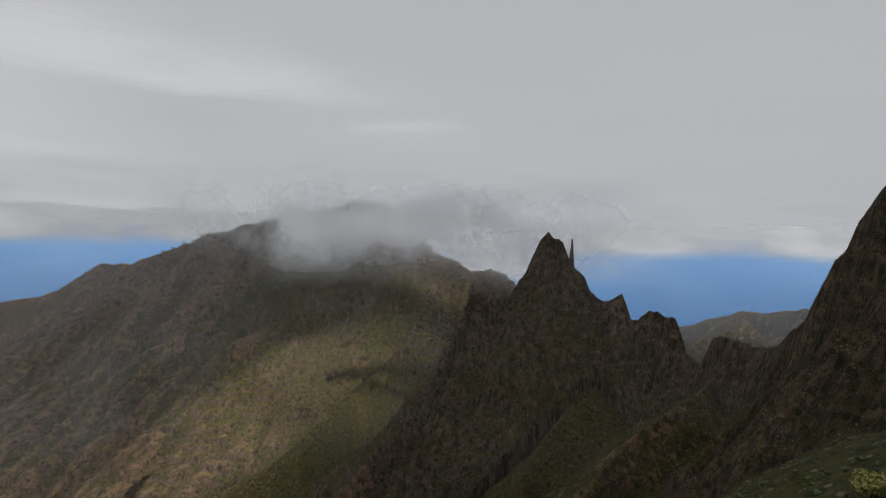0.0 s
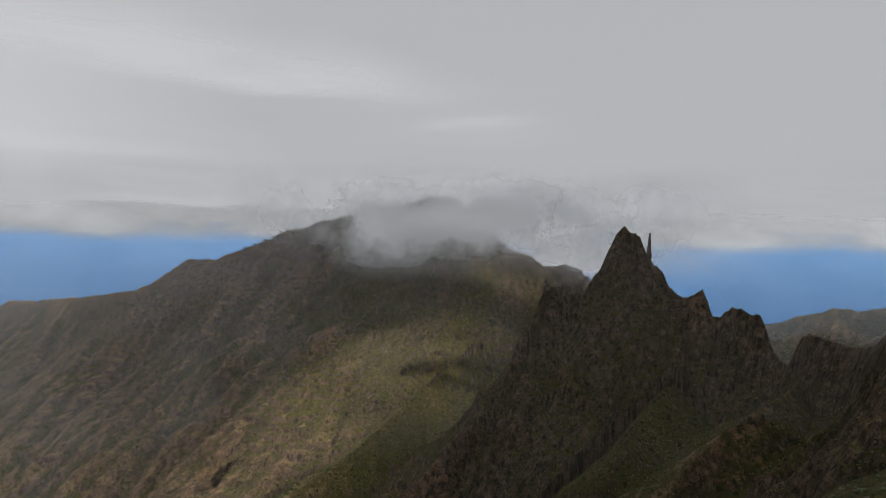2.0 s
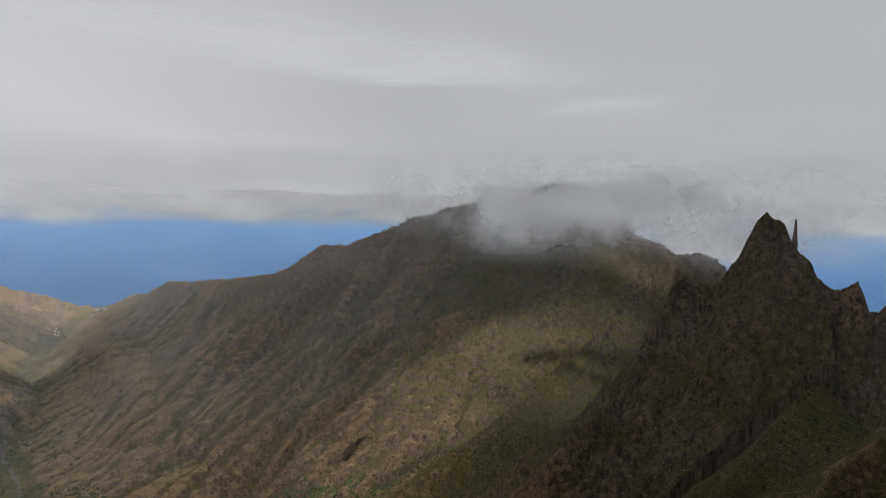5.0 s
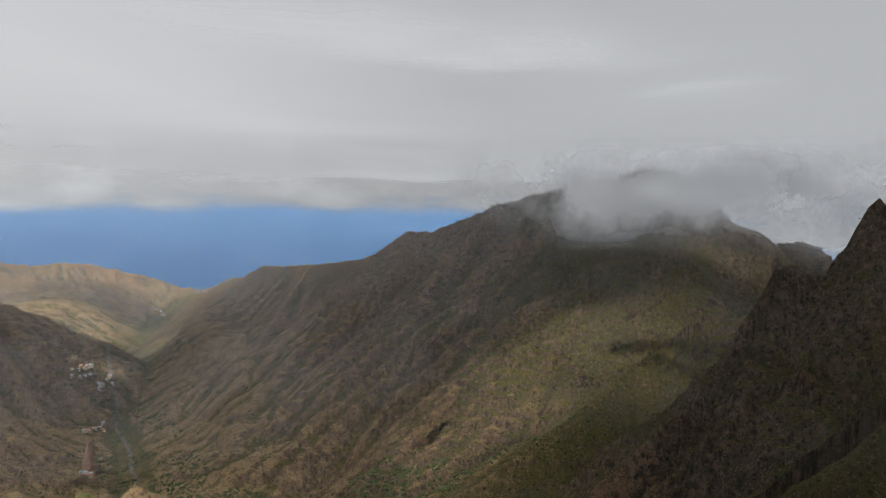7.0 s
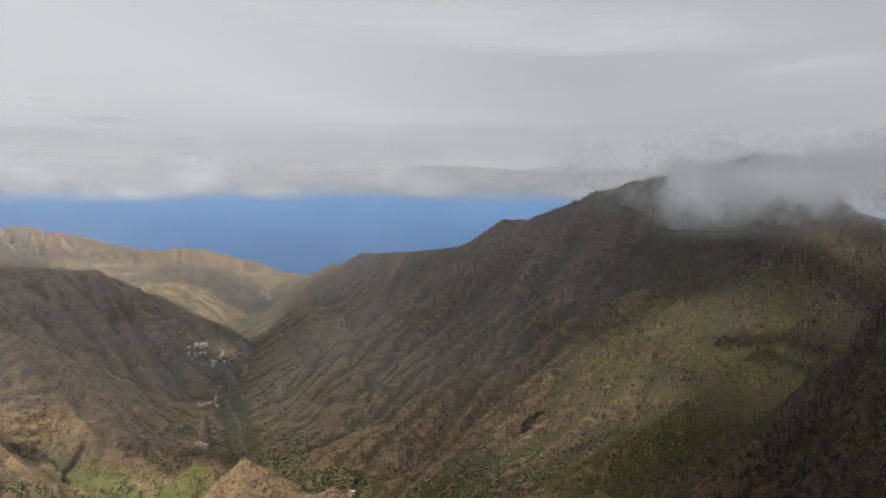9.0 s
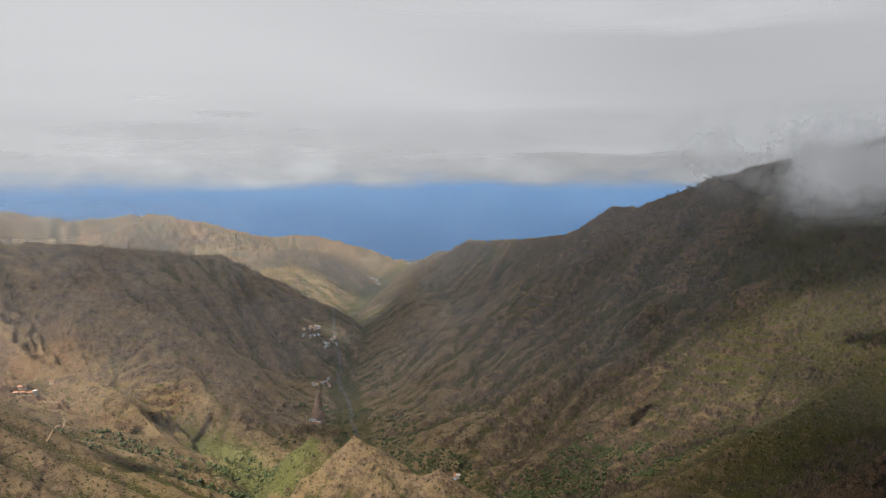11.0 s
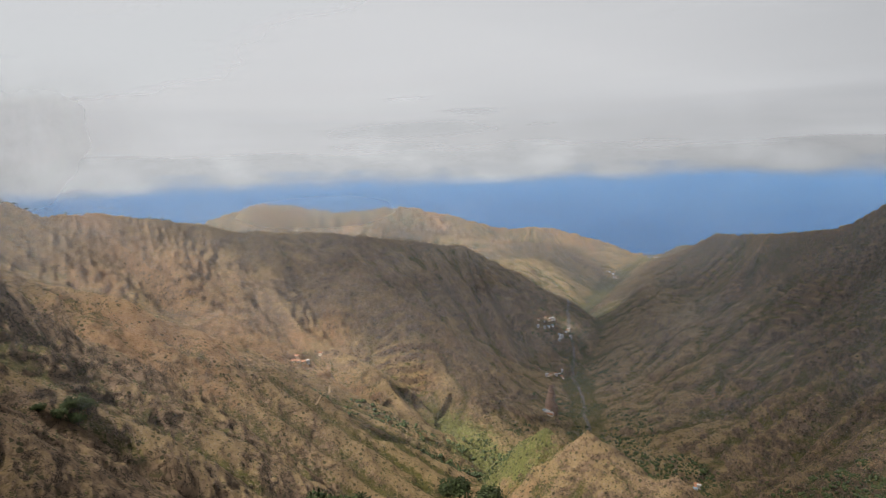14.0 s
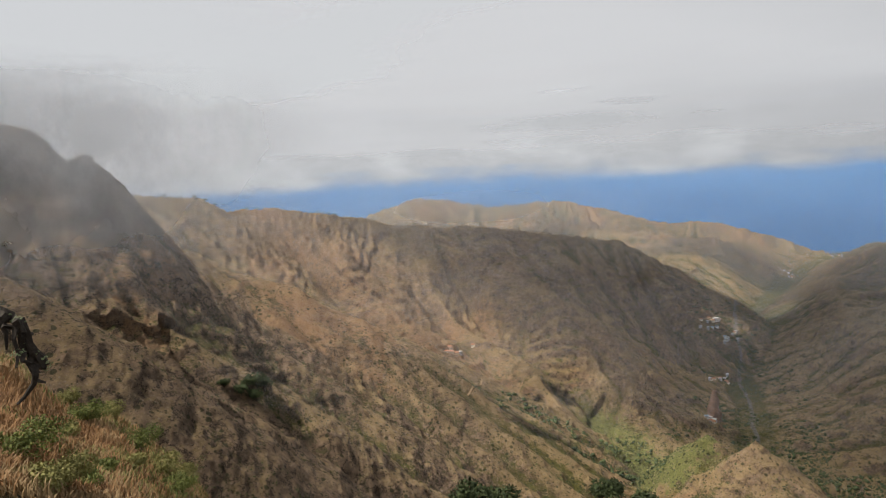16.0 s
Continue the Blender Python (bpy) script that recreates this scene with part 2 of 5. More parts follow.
def deck_material():
    """The cloud deck's underside: thick parts let less of the day through; gaps let the sun itself through."""
    m, nodes, links = material("cloud deck")
    out = nodes.new("ShaderNodeOutputMaterial")
    a = nodes.new("ShaderNodeAttribute")
    a.attribute_name = "cover"
    big = speckle(nodes, links, 0.0008, 3.0, 0.45)
    small = speckle(nodes, links, 0.0024, 3.0, 0.5)
    grain = math_node(nodes, links, "ADD", math_node(nodes, links, "MULTIPLY", big, 0.8), math_node(nodes, links, "MULTIPLY", small, 0.2))
    tone = blend(nodes, links, step(nodes, links, grain, 0.32, 0.68), (0.92, 0.92, 0.92), (1.0, 1.0, 1.0))
    thin = nodes.new("ShaderNodeAttribute")
    thin.attribute_name = "thin"
    direct = nodes.new("ShaderNodeAttribute")
    direct.attribute_name = "direct"
    lit = blend(nodes, links, thin.outputs["Fac"], (0.190, 0.205, 0.232), (0.270, 0.288, 0.322))
    both = nodes.new("ShaderNodeMix")
    both.data_type, both.blend_type = "RGBA", "MULTIPLY"
    both.inputs[0].default_value = 1.0
    links.new(lit, both.inputs[6])
    links.new(tone, both.inputs[7])
    tone = both.outputs[2]
    t = nodes.new("ShaderNodeBsdfTranslucent")
    d = nodes.new("ShaderNodeBsdfDiffuse")
    links.new(tone, t.inputs[0])
    down = nodes.new("ShaderNodeCombineXYZ")
    down.inputs[2].default_value = -1.0
    links.new(down.outputs[0], t.inputs["Normal"])
    links.new(down.outputs[0], d.inputs["Normal"])
    d.inputs[0].default_value = (0.55, 0.55, 0.56, 1)
    add = nodes.new("ShaderNodeMixShader")
    add.inputs[0].default_value = 0.25
    links.new(t.outputs[0], add.inputs[1])
    links.new(d.outputs[0], add.inputs[2])
    mix = nodes.new("ShaderNodeMixShader")
    ragged = math_node(nodes, links, "ADD", a.outputs["Fac"], math_node(nodes, links, "MULTIPLY", math_node(nodes, links, "SUBTRACT", small, 0.5), 0.3))
    # even the closed deck lets a little of the sun through where it is thin
    dense = math_node(nodes, links, "SUBTRACT", 0.985, math_node(nodes, links, "MULTIPLY", direct.outputs["Fac"], 0.34))
    links.new(math_node(nodes, links, "MULTIPLY", step(nodes, links, ragged, -0.05, 1.0), dense), mix.inputs[0])
    links.new(nodes.new("ShaderNodeBsdfTransparent").outputs[0], mix.inputs[1])
    links.new(add.outputs[0], mix.inputs[2])
    links.new(mix.outputs[0], out.inputs[0])
    return m


TERRAIN = terrain_material()


# ---- the lie of the land ----
def lattice(ix, iy, seed):
    h = (ix * np.int64(374761393) + iy * np.int64(668265263) + seed * np.int64(1442695041)) & 0xFFFFFFFF
    h = ((h ^ (h >> 13)) * np.int64(1274126177)) & 0xFFFFFFFF
    return ((h ^ (h >> 16)) & 0xFFFF).astype(np.float32) / 65535.0


def rough(x, y, seed=0):
    """Smooth noise, 0 to 1, with a grain of 1."""
    fx, fy = np.floor(x), np.floor(y)
    ix, iy = fx.astype(np.int64), fy.astype(np.int64)
    u, v = (x - fx).astype(np.float32), (y - fy).astype(np.float32)
    u, v = u * u * (3 - 2 * u), v * v * (3 - 2 * v)
    a, b = lattice(ix, iy, seed), lattice(ix + 1, iy, seed)
    c, d = lattice(ix, iy + 1, seed), lattice(ix + 1, iy + 1, seed)
    a += (b - a) * u
    c += (d - c) * u
    return a + (c - a) * v


def fractal(x, y, octaves, seed=0, ridged=False, gain=0.5):
    total, size, reach = 0.0, 1.0, 0.0
    for k in range(octaves):
        n = rough(x, y, seed + k * 17)
        if ridged:
            n = 1 - np.abs(2 * n - 1)
        total = total + n * size
        reach += size
        x, y, size = x * 2.03 + 5.2, y * 2.03 + 1.7, size * gain
    return total / reach


# Crests, each as nodes of (bearing in degrees to the left of the first view, distance, angle above the eye's level),
# with the slope beside the crest, how far that reaches, and the slope below it.
CRESTS = {
    "valley_floor": None,
    "mountain_ridge": ([(46.5, 3000, -10.8), (45, 2950, -8.9), (41.5, 2650, -7.1), (39.6, 2500, -6.0), (34.7, 2150, -6.0),
                        (30.8, 1950, -5.4), (29.2, 1880, -4.3), (27.3, 1800, -3.1), (25.3, 1760, -3.2), (22.5, 1700, -2.1),
                        (19.9, 1670, -0.9), (16.4, 1630, 0.3), (10.9, 1580, 1.5), (7.4, 1550, 2.5), (5.0, 1520, 2.3), (3.6, 1490, 0.2),
                        (2.6, 1470, -1.5), (0.7, 1450, -1.8), (-1.3, 1450, -2.4), (-2.8, 1460, -3.6), (-3.8, 1470, -4.9), (-6, 1540, -7.0),
                        (-9, 1700, -8.5), (-14, 1900, -10.5)], 1.2, 140, 0.66),
    "ridge_shoulder": ([(2.2, 1450, -2.6), (2.0, 1420, -5.5), (0.2, 1330, -7.6), (3.3, 1180, -10.7), (7.1, 1080, -13.2), (12.5, 960, -18.0), (18.3, 880, -22.4), (24, 830, -26)], 1.0, 40, 0.6),
    "hidden_peak": ([(2, 1900, -5), (-1.5, 1850, -3.7), (-2.8, 1830, -3.3), (-4.2, 1820, -3.1), (-5.5, 1820, -3.5), (-6.2, 1830, -4.2), (-9, 1850, -6.5)], 1.2, 60, 0.8),
    "pinnacle_ridge": ([(10.9, 730, -23.4), (7.9, 745, -21.0), (5.0, 770, -17.8), (0.8, 815, -14.2), (-0.3, 835, -9.5), (-1.1, 845, -8.9), (-2.1, 860, -6.0), (-2.8, 868, -4.5), (-3.6, 874, -4.8),
                        (-4.3, 880, -5.5), (-5.9, 890, -5.1), (-6.4, 894, -3.9), (-6.9, 897, -2.9), (-7.5, 900, -2.2), (-7.7, 900, -1.2), (-8.4, 900, 0.1),
                        (-9.1, 900, 0.65), (-9.5, 900, 0.1), (-10.3, 900, -0.05), (-10.6, 900, -1.2), (-11.5, 898, -2.3), (-12.2, 895, -3.0), (-12.6, 893, -4.2),
                        (-13.8, 884, -5.25), (-14.6, 880, -4.9), (-15.3, 875, -4.2), (-15.7, 873, -5.1), (-16.0, 870, -6.4), (-16.7, 864, -6.5), (-17.5, 857, -5.75),
                        (-18.2, 850, -5.6), (-18.8, 845, -6.1), (-19.5, 836, -6.0), (-19.8, 830, -6.6), (-19.95, 826, -7.7), (-20.3, 820, -8.5), (-21, 800, -9.4), (-21.7, 780, -9.6)], 3.4, 36, 0.95),
    "cliff": ([(-21.7, 780, -9.6), (-22.2, 755, -8.5), (-22.5, 745, -7.5), (-23.2, 728, -7.1), (-25.1, 690, -7.8), (-26.1, 668, -8.0), (-27.2, 640, -7.8),
               (-27.5, 615, -7.2), (-27.8, 600, -6.3), (-28.7, 565, -5.4), (-29.7, 540, -3.8), (-29.9, 532, -2.2), (-30.8, 518, -0.1), (-31.8, 510, 0.6), (-32.1, 500, 2.5),
               (-33.7, 480, 5.5), (-38, 470, 11), (-46, 480, 12)], 3.2, 60, 1.0),
    "cliff_foot": ([(-50, 100, -10), (-38, 150, -12), (-32, 205, -14.0), (-28.4, 240, -17.4), (-24.5, 280, -19.8), (-18, 330, -24)], 0.7, 30, 0.9),
    "red_spur": ([(-22.2, 700, -11.6), (-20.9, 640, -12.7), (-17.1, 585, -15.7), (-14.1, 550, -19.0), (-12.8, 540, -21.3), (-8, 530, -26)], 1.1, 25, 0.75),
    "fern_spur": ([(-27.0, 640, -11.0), (-25.3, 600, -13.3), (-21.8, 545, -16.7), (-19.4, 510, -19.6), (-16, 480, -23.5)], 1.1, 22, 0.8),
    "green_spur": ([(-14.4, 850, -11.0), (-12.1, 760, -13.6), (-9.9, 700, -16.4), (-7.6, 660, -19.7), (-6.2, 645, -22), (-3, 630, -26)], 1.1, 25, 0.75),
    "misty_mountain": ([(125, 700, 9), (115, 740, 7), (108.4, 750, 5.2), (106, 745, 4.2), (105, 740, 2.5), (103.2, 760, 2.7), (101.3, 800, 0.6),
                        (100.3, 830, -1.0), (97, 900, -5.5)], 1.3, 60, 1.5),
    "hillside": ([(112, 1500, 0.5), (104, 1500, -0.5), (100.3, 1550, -1.0), (97.6, 1600, -1.4), (95.5, 1620, -1.6), (93.5, 1650, -2.8),
                  (89.8, 1700, -2.7), (86.1, 1750, -3.4), (81.9, 1800, -4.1), (79.5, 1830, -4.9), (75.6, 1880, -5.1), (71.6, 1930, -5.4),
                  (66.8, 2000, -6.1), (63.3, 2050, -6.6), (60.4, 2090, -6.9), (59.7, 2120, -7.9), (58.9, 2160, -9.0), (57, 2300, -9.6), (54.3, 2550, -10.6), (51.8, 2800, -11.0)], 0.9, 90, 0.60),
    "ledge_spur": ([(76, 1850, -5.4), (71, 1700, -8.8), (66, 1600, -11.3), (61, 1500, -15), (58, 1400, -19)], 0.9, 60, 0.62),
    "upper_spur": ([(90, 1680, -3.4), (85, 1500, -8.3), (80.5, 1400, -11.8), (77, 1320, -15)], 0.9, 60, 0.62),
    "hamlet_spur": ([(79.6, 1780, -6.5), (79.2, 1700, -8.2), (77.0, 1620, -9.8), (74.4, 1480, -13.8), (71.6, 1420, -15.4), (68.7, 1350, -17.0), (65.9, 1250, -20.5), (62.9, 1180, -23.3)], 0.8, 50, 0.62),
    "lower_spur": ([(60.2, 2080, -7.3), (58, 1850, -12), (56.5, 1700, -15.5), (55, 1580, -18.5)], 1.1, 60, 0.75),
    "red_ridge": ([(101, 1000, -3.6), (96.2, 1000, -6.2), (94.3, 1000, -7.5), (91.4, 1000, -8.5), (88.4, 990, -9.6), (86.9, 985, -11.0), (84.9, 975, -12.6), (83.2, 970, -14.2), (81.2, 965, -16.3),
                   (79.4, 960, -17.9), (76.7, 950, -19.6), (74.1, 945, -22.8), (69, 935, -26)], 0.8, 40, 0.62),
    "brown_spur": ([(99.5, 820, -4.5), (97, 800, -8.3), (92.9, 760, -12), (90.2, 720, -17.5), (84.7, 700, -23.6)], 0.9, 30, 0.75),
    "dry_spur": ([(109.3, 720, -2.8), (106.5, 700, -4.2), (102.4, 670, -8.5), (98.6, 640, -11.7), (95.5, 610, -15.4), (93.1, 600, -19.0), (90, 590, -22.5)], 0.9, 30, 0.8),
    "steep_spur": ([(114, 580, -2), (109.6, 550, -6.2), (107.7, 530, -7.9), (106.2, 510, -11.4), (104.0, 480, -16.0), (99, 450, -22)], 1.0, 30, 0.85),
    "shaded_spur": ([(36, 2200, -6.4), (39, 1950, -11), (42, 1700, -15.6), (44.5, 1500, -19.5)], 1.0, 50, 0.66),
    "sunny_spur": ([(44.5, 2950, -9.2), (46.6, 2700, -11.1), (48.5, 2500, -13), (50.0, 2330, -15.0)], 1.0, 30, 0.65),
    "pyramid_hill": ([(60, 1010, -27.2), (58.4, 1005, -26.1), (55.3, 985, -24.3), (53.5, 970, -22.2), (52.5, 960, -22.7), (51.7, 950, -24.2), (51.0, 940, -23.7), (49.8, 925, -22.2),
                      (48.8, 915, -23.6), (46.4, 900, -25.1), (44.0, 890, -25.8), (42.2, 880, -25.2), (40.8, 870, -26.3), (38, 860, -28)], 1.3, 16, 0.8),
    "far_hills": ([(84, 4300, -4.4), (80, 4300, -3.4), (77.7, 4300, -2.7), (74.9, 4300, -2.9), (71.2, 4250, -3.8), (65.4, 4200, -3.4),
                   (61.7, 4200, -4.2), (57.4, 4200, -5.5), (53, 4300, -5.5), (48.6, 4350, -6.7), (46.1, 4400, -7.7), (44.1, 4430, -8.0)], 0.8, 90, 0.42),
    "far_spur": ([(66, 3900, -5.2), (58, 3650, -6.7), (53, 3500, -6.8), (50, 3400, -8.2), (47, 3300, -9.9)], 0.9, 60, 0.5),
    "coast_hills": ([(-15, 3100, -9.5), (-20.1, 3200, -7.5), (-22, 3200, -6.5), (-24.4, 3200, -5.6), (-26, 3200, -5.7), (-28.7, 3200, -5.1), (-36, 3200, -4.2)], 0.9, 90, 0.5),
    "lookout_slope": ([(180, 60, 25), (170, 14, 8)], 1.25, 60, 1.1),
    "back_slope": ([(126, 420, 8), (150, 330, 12), (180, 300, 20), (215, 300, 22), (260, 320, 20), (290, 420, 18)], 1.7, 60, 1.6),
}
NAMES = list(CRESTS)
FLOOR = ((0, 70), (1200, 68), (1400, 60), (1750, 54), (2270, 45), (3200, 25), (4450, -3), (4900, -40))


STREAMS = (((5, 760), (15, 850), (28, 950), (38, 1000), (46, 1130), (49, 1250), (49.8, 1400), (51.2, 1744), (51.3, 2160), (52.0, 2350), (49.8, 2650), (48.6, 2950), (47.3, 3400), (46, 3900), (44.3, 4500)),
           ((49, 1250), (57, 1150), (62, 1040), (75, 800), (90, 550)))


def ramp(v, lo, hi):
    t = np.clip((v - lo) / (hi - lo), 0, 1)
    return t * t * (3 - 2 * t)


def polar(bearing, far):
    a = radians(bearing)
    return -math.sin(a) * far, math.cos(a) * far


def crest_points(name):
    pts = []
    for bearing, far, up in CRESTS[name][0]:
        a = radians(bearing)
        pts.append((-math.sin(a) * far, math.cos(a) * far, EYE + far * math.tan(radians(up))))
    return np.array(pts, np.float32)


# how strongly ribs and gullies cut the flanks, their width, and how rocky the slopes are
NATURE = {"mountain_ridge": (26, 130, 0.62), "ridge_shoulder": (18, 60, 0.4), "hidden_peak": (30, 60, 0.6), "pinnacle_ridge": (48, 52, 0.85), "cliff": (44, 48, 0.8),
          "cliff_foot": (8, 30, 0.35), "red_spur": (10, 30, 0.35), "fern_spur": (10, 30, 0.35), "green_spur": (10, 30, 0.4), "misty_mountain": (50, 110, 0.6),
          "hillside": (36, 130, 0.5), "ledge_spur": (28, 100, 0.5), "upper_spur": (28, 100, 0.5), "hamlet_spur": (18, 100, 0.4), "lower_spur": (40, 100, 0.6),
          "red_ridge": (12, 70, 0.36), "brown_spur": (16, 60, 0.48), "dry_spur": (15, 60, 0.46), "steep_spur": (15, 50, 0.5),
          "shaded_spur": (30, 90, 0.55), "sunny_spur": (14, 70, 0.35), "pyramid_hill": (8, 30, 0.5), "far_hills": (70, 150, 0.7), "far_spur": (50, 120, 0.65),
          "coast_hills": (60, 150, 0.6), "lookout_slope": (0, 20, 0.1), "back_slope": (14, 50, 0.3), "valley_floor": (30, 95, 0.45)}


def raw_land(x, y, octaves):
    """Height of the land, the crest each place belongs to, and how deep in a gully it lies (0 rib, 1 gully)."""
    x, y = x.astype(np.float32), y.astype(np.float32)
    far = np.hypot(x, y)
    warp_x = x + (fractal(x / 160, y / 160, 3, 3) - 0.5) * np.minimum(far * 0.05, 46)
    warp_y = y + (fractal(x / 160, y / 160, 3, 9) - 0.5) * np.minimum(far * 0.05, 46)
    stream = np.full(x.shape, 1e9, np.float32)
    stream_x, stream_y = x.copy(), y.copy()
    for run in STREAMS:
        pts = [polar(*p) for p in run]
        for (ax, ay), (bx, by) in zip(pts[:-1], pts[1:]):
            t = np.clip(((warp_x - ax) * (bx - ax) + (warp_y - ay) * (by - ay)) / ((bx - ax) ** 2 + (by - ay) ** 2), 0, 1)
            cx, cy = ax + t * (bx - ax), ay + t * (by - ay)
            gap = np.hypot(warp_x - cx, warp_y - cy)
            nearer = gap < stream
            stream[nearer], stream_x[nearer], stream_y[nearer] = gap[nearer], cx[nearer], cy[nearer]
    z = np.interp(far, [f for f, _ in FLOOR], [h for _, h in FLOOR]).astype(np.float32)
    z = z + np.clip(stream - 26, 0, 240) * (0.55 - 0.39 * np.clip((1750 - far) / 700, 0, 1)) * np.clip((4300 - far) / 600, 0, 1)
    owner = np.zeros(x.shape, np.int8)
    foot_x, foot_y, beside = stream_x, stream_y, np.maximum(stream - 30, 0)
    for k, name in enumerate(NAMES):
        if k == 0:
            continue
        _, near, reach, below = CRESTS[name]
        pts = crest_points(name)
        close = name in ("lookout_slope", "pinnacle_ridge", "cliff", "pyramid_hill")
        px, py = (x, y) if close else (warp_x * 0.25 + x * 0.75, warp_y * 0.25 + y * 0.75)
        lo, hi = pts[:, :2].min(0) - 1100, pts[:, :2].max(0) + 1100
        inside = np.nonzero(((x > lo[0]) & (x < hi[0]) & (y > lo[1]) & (y < hi[1])).ravel())[0]
        sx, sy = px.ravel()[inside], py.ravel()[inside]
        best = np.full(sx.shape, -1e9, np.float32)
        bx, by, bd = np.zeros_like(best), np.zeros_like(best), np.zeros_like(best)
        for a, b in zip(pts[:-1], pts[1:]):
            d = b - a
            t = np.clip(((sx - a[0]) * d[0] + (sy - a[1]) * d[1]) / (d[0] ** 2 + d[1] ** 2), 0, 1)
            cx, cy = a[0] + t * d[0], a[1] + t * d[1]
            gap = np.hypot(sx - cx, sy - cy)
            h = a[2] + t * d[2] - below * gap - (near - below) * reach * (1 - np.exp(-gap / reach))
            up = h > best
            best[up], bx[up], by[up], bd[up] = h[up], cx[up], cy[up], gap[up]
        flat = z.ravel()
        old = flat[inside]
        soft = 2.0 if close else 10.0
        m = np.clip(0.5 + 0.5 * (best - old) / soft, 0, 1)
        merged = old + (best - old) * m + soft * m * (1 - m) * 0.5
        flat[inside] = merged
        z = flat.reshape(x.shape)
        won = inside[best > old]
        pick = best > old
        for store, value in ((owner, k), (foot_x, bx[pick]), (foot_y, by[pick]), (beside, bd[pick])):
            store.ravel()[won] = value
    # the lookout's own bench of dry grass, which breaks off a few steps away
    turn = np.degrees(np.arctan2(-x, y))
    turn = np.where(turn < -90, turn + 360, turn)
    fall = np.interp(turn, (-60, -35, 30, 80, 94, 98, 101, 103.5, 107, 110, 125, 200), (0.3, 0.62, 0.8, 0.74, 0.47, 0.33, 0.26, 0.20, 0.165, 0.09, 0.0, -0.5))
    edge = 13.5 + 2.5 * rough(turn / 5, turn * 0, 7)
    bench = EYE - 1.75 - fall * far - 1.25 * np.maximum(0, far - edge) + 0.35 * (fractal(x / 2.2, y / 2.2, 4, 19) - 0.5)
    on = bench > z
    z = np.where(on, bench, z).astype(np.float32)
    owner[on] = NAMES.index("lookout_slope")
    beside[on] = 0
    nature = np.array([NATURE[n] for n in NAMES], np.float32)[owner]
    cut, width = nature[..., 0], nature[..., 1]
    sway = (fractal(x / 70, y / 70, 2, 31) - 0.5) * 0.5
    u, v = (foot_x * 0.86 + x * 0.14) / width + sway, (foot_y * 0.86 + y * 0.14) / width + sway
    rib = 1 - fractal(u, v, 2, 41, True, 0.5)
    rib = rib * 0.6 + 0.4 * fractal(u * 3.1, v * 3.1, 3, 47, True, 0.6)
    grow = np.minimum(beside / (width * 1.3), 1.0)
    rib = np.clip((rib - 0.20) / 0.46, 0, 1)
    z = z + (rib - 0.5) * cut * 0.55 * grow
    away = np.clip(far / 60, 0, 1)
    # broad buttresses and hollows
    swell = fractal(x / 280 + sway, y / 280, 3, 77, True, 0.5) - 0.56
    z = z + swell * np.clip(cut - 8, 0, 40) * 2.2 * np.clip(beside / 190, 0, 1) * np.clip(far / 700 - 0.6, 0, 1)
    lump = (fractal(x / 85 + sway, y / 85, octaves, 71, True, 0.58) - 0.53) * 1.5
    crest = np.where(np.isin(owner, [NAMES.index(n) for n in ("pinnacle_ridge", "cliff")]), 0.03, 0.16)
    z = z + lump * (nature[..., 2] * np.where(crest < 0.1, 44, 24) + 2) * away * np.minimum(beside / 60 + crest + 0.14 * np.clip(far / 1500 - 0.5, 0, 1) + 0.3 * np.clip(far / 1000 - 3, 0, 1), 1.2)
    if octaves > 3:
        crag = fractal(x / 21, y / 21, 2, 87, True, 0.6) - 0.5
        crag += (rough(x / 8, y / 8, 88) - 0.5) * 0.3 + (rough(x / 4, y / 4, 89) - 0.5) * 0.25 * np.clip((900 - far) / 400, 0, 1)
        z = z + crag * (nature[..., 2] * np.where(far > 1150, 15, 8) + 1) * away * np.minimum(beside / 40 + 0.2, 1) * (0.4 + fractal(x / 150, y / 150, 2, 95))
    # broken, notched skyline of the farther hills
    z = z + (fractal(x / 75, y / 75, 3, 99, True, 0.6) - 0.55) * (10 * np.clip(far / 400 - 3.2, 0, 1) + 16 * np.clip(far / 500 - 6.2, 0, 1))
    # columns and flutes stand along the bare crags
    flute = fractal((foot_x * 0.93 + x * 0.07) / 13, (foot_y * 0.93 + y * 0.07) / 13, 3, 63, True, 0.6) - 0.55
    z = z + flute * np.clip(nature[..., 2] - 0.62, 0, 0.25) * 150 * away * np.minimum(beside / 12 + 0.12, 1)
    return z, owner, 1 - rib, far, stream, beside


# ---- what running water has cut out of the slopes ----
CELL, WEST, SOUTH = 8.0, -4700.0, -800.0
_wx, _wy = np.meshgrid(np.arange(WEST, 1900, CELL), np.arange(SOUTH, 4700, CELL), indexing="ij")
WORN = {n: 1.0 for n in NAMES}
WORN.update(mountain_ridge=0.8, shaded_spur=0.8, hillside=0.7, valley_floor=0.8, hamlet_spur=0.4, ledge_spur=0.6, lookout_slope=0.0, pinnacle_ridge=0.8, cliff=0.7, pyramid_hill=0.25, cliff_foot=0.5, coast_hills=0.8, steep_spur=0.6, dry_spur=0.6, brown_spur=0.7, far_hills=1.3, far_spur=1.2)
RAIN = 60


def soften(a, times):
    for _ in range(times):
        a[1:-1] = (a[:-2] + 2 * a[1:-1] + a[2:]) / 4
        a[:, 1:-1] = (a[:, :-2] + 2 * a[:, 1:-1] + a[:, 2:]) / 4
    return a


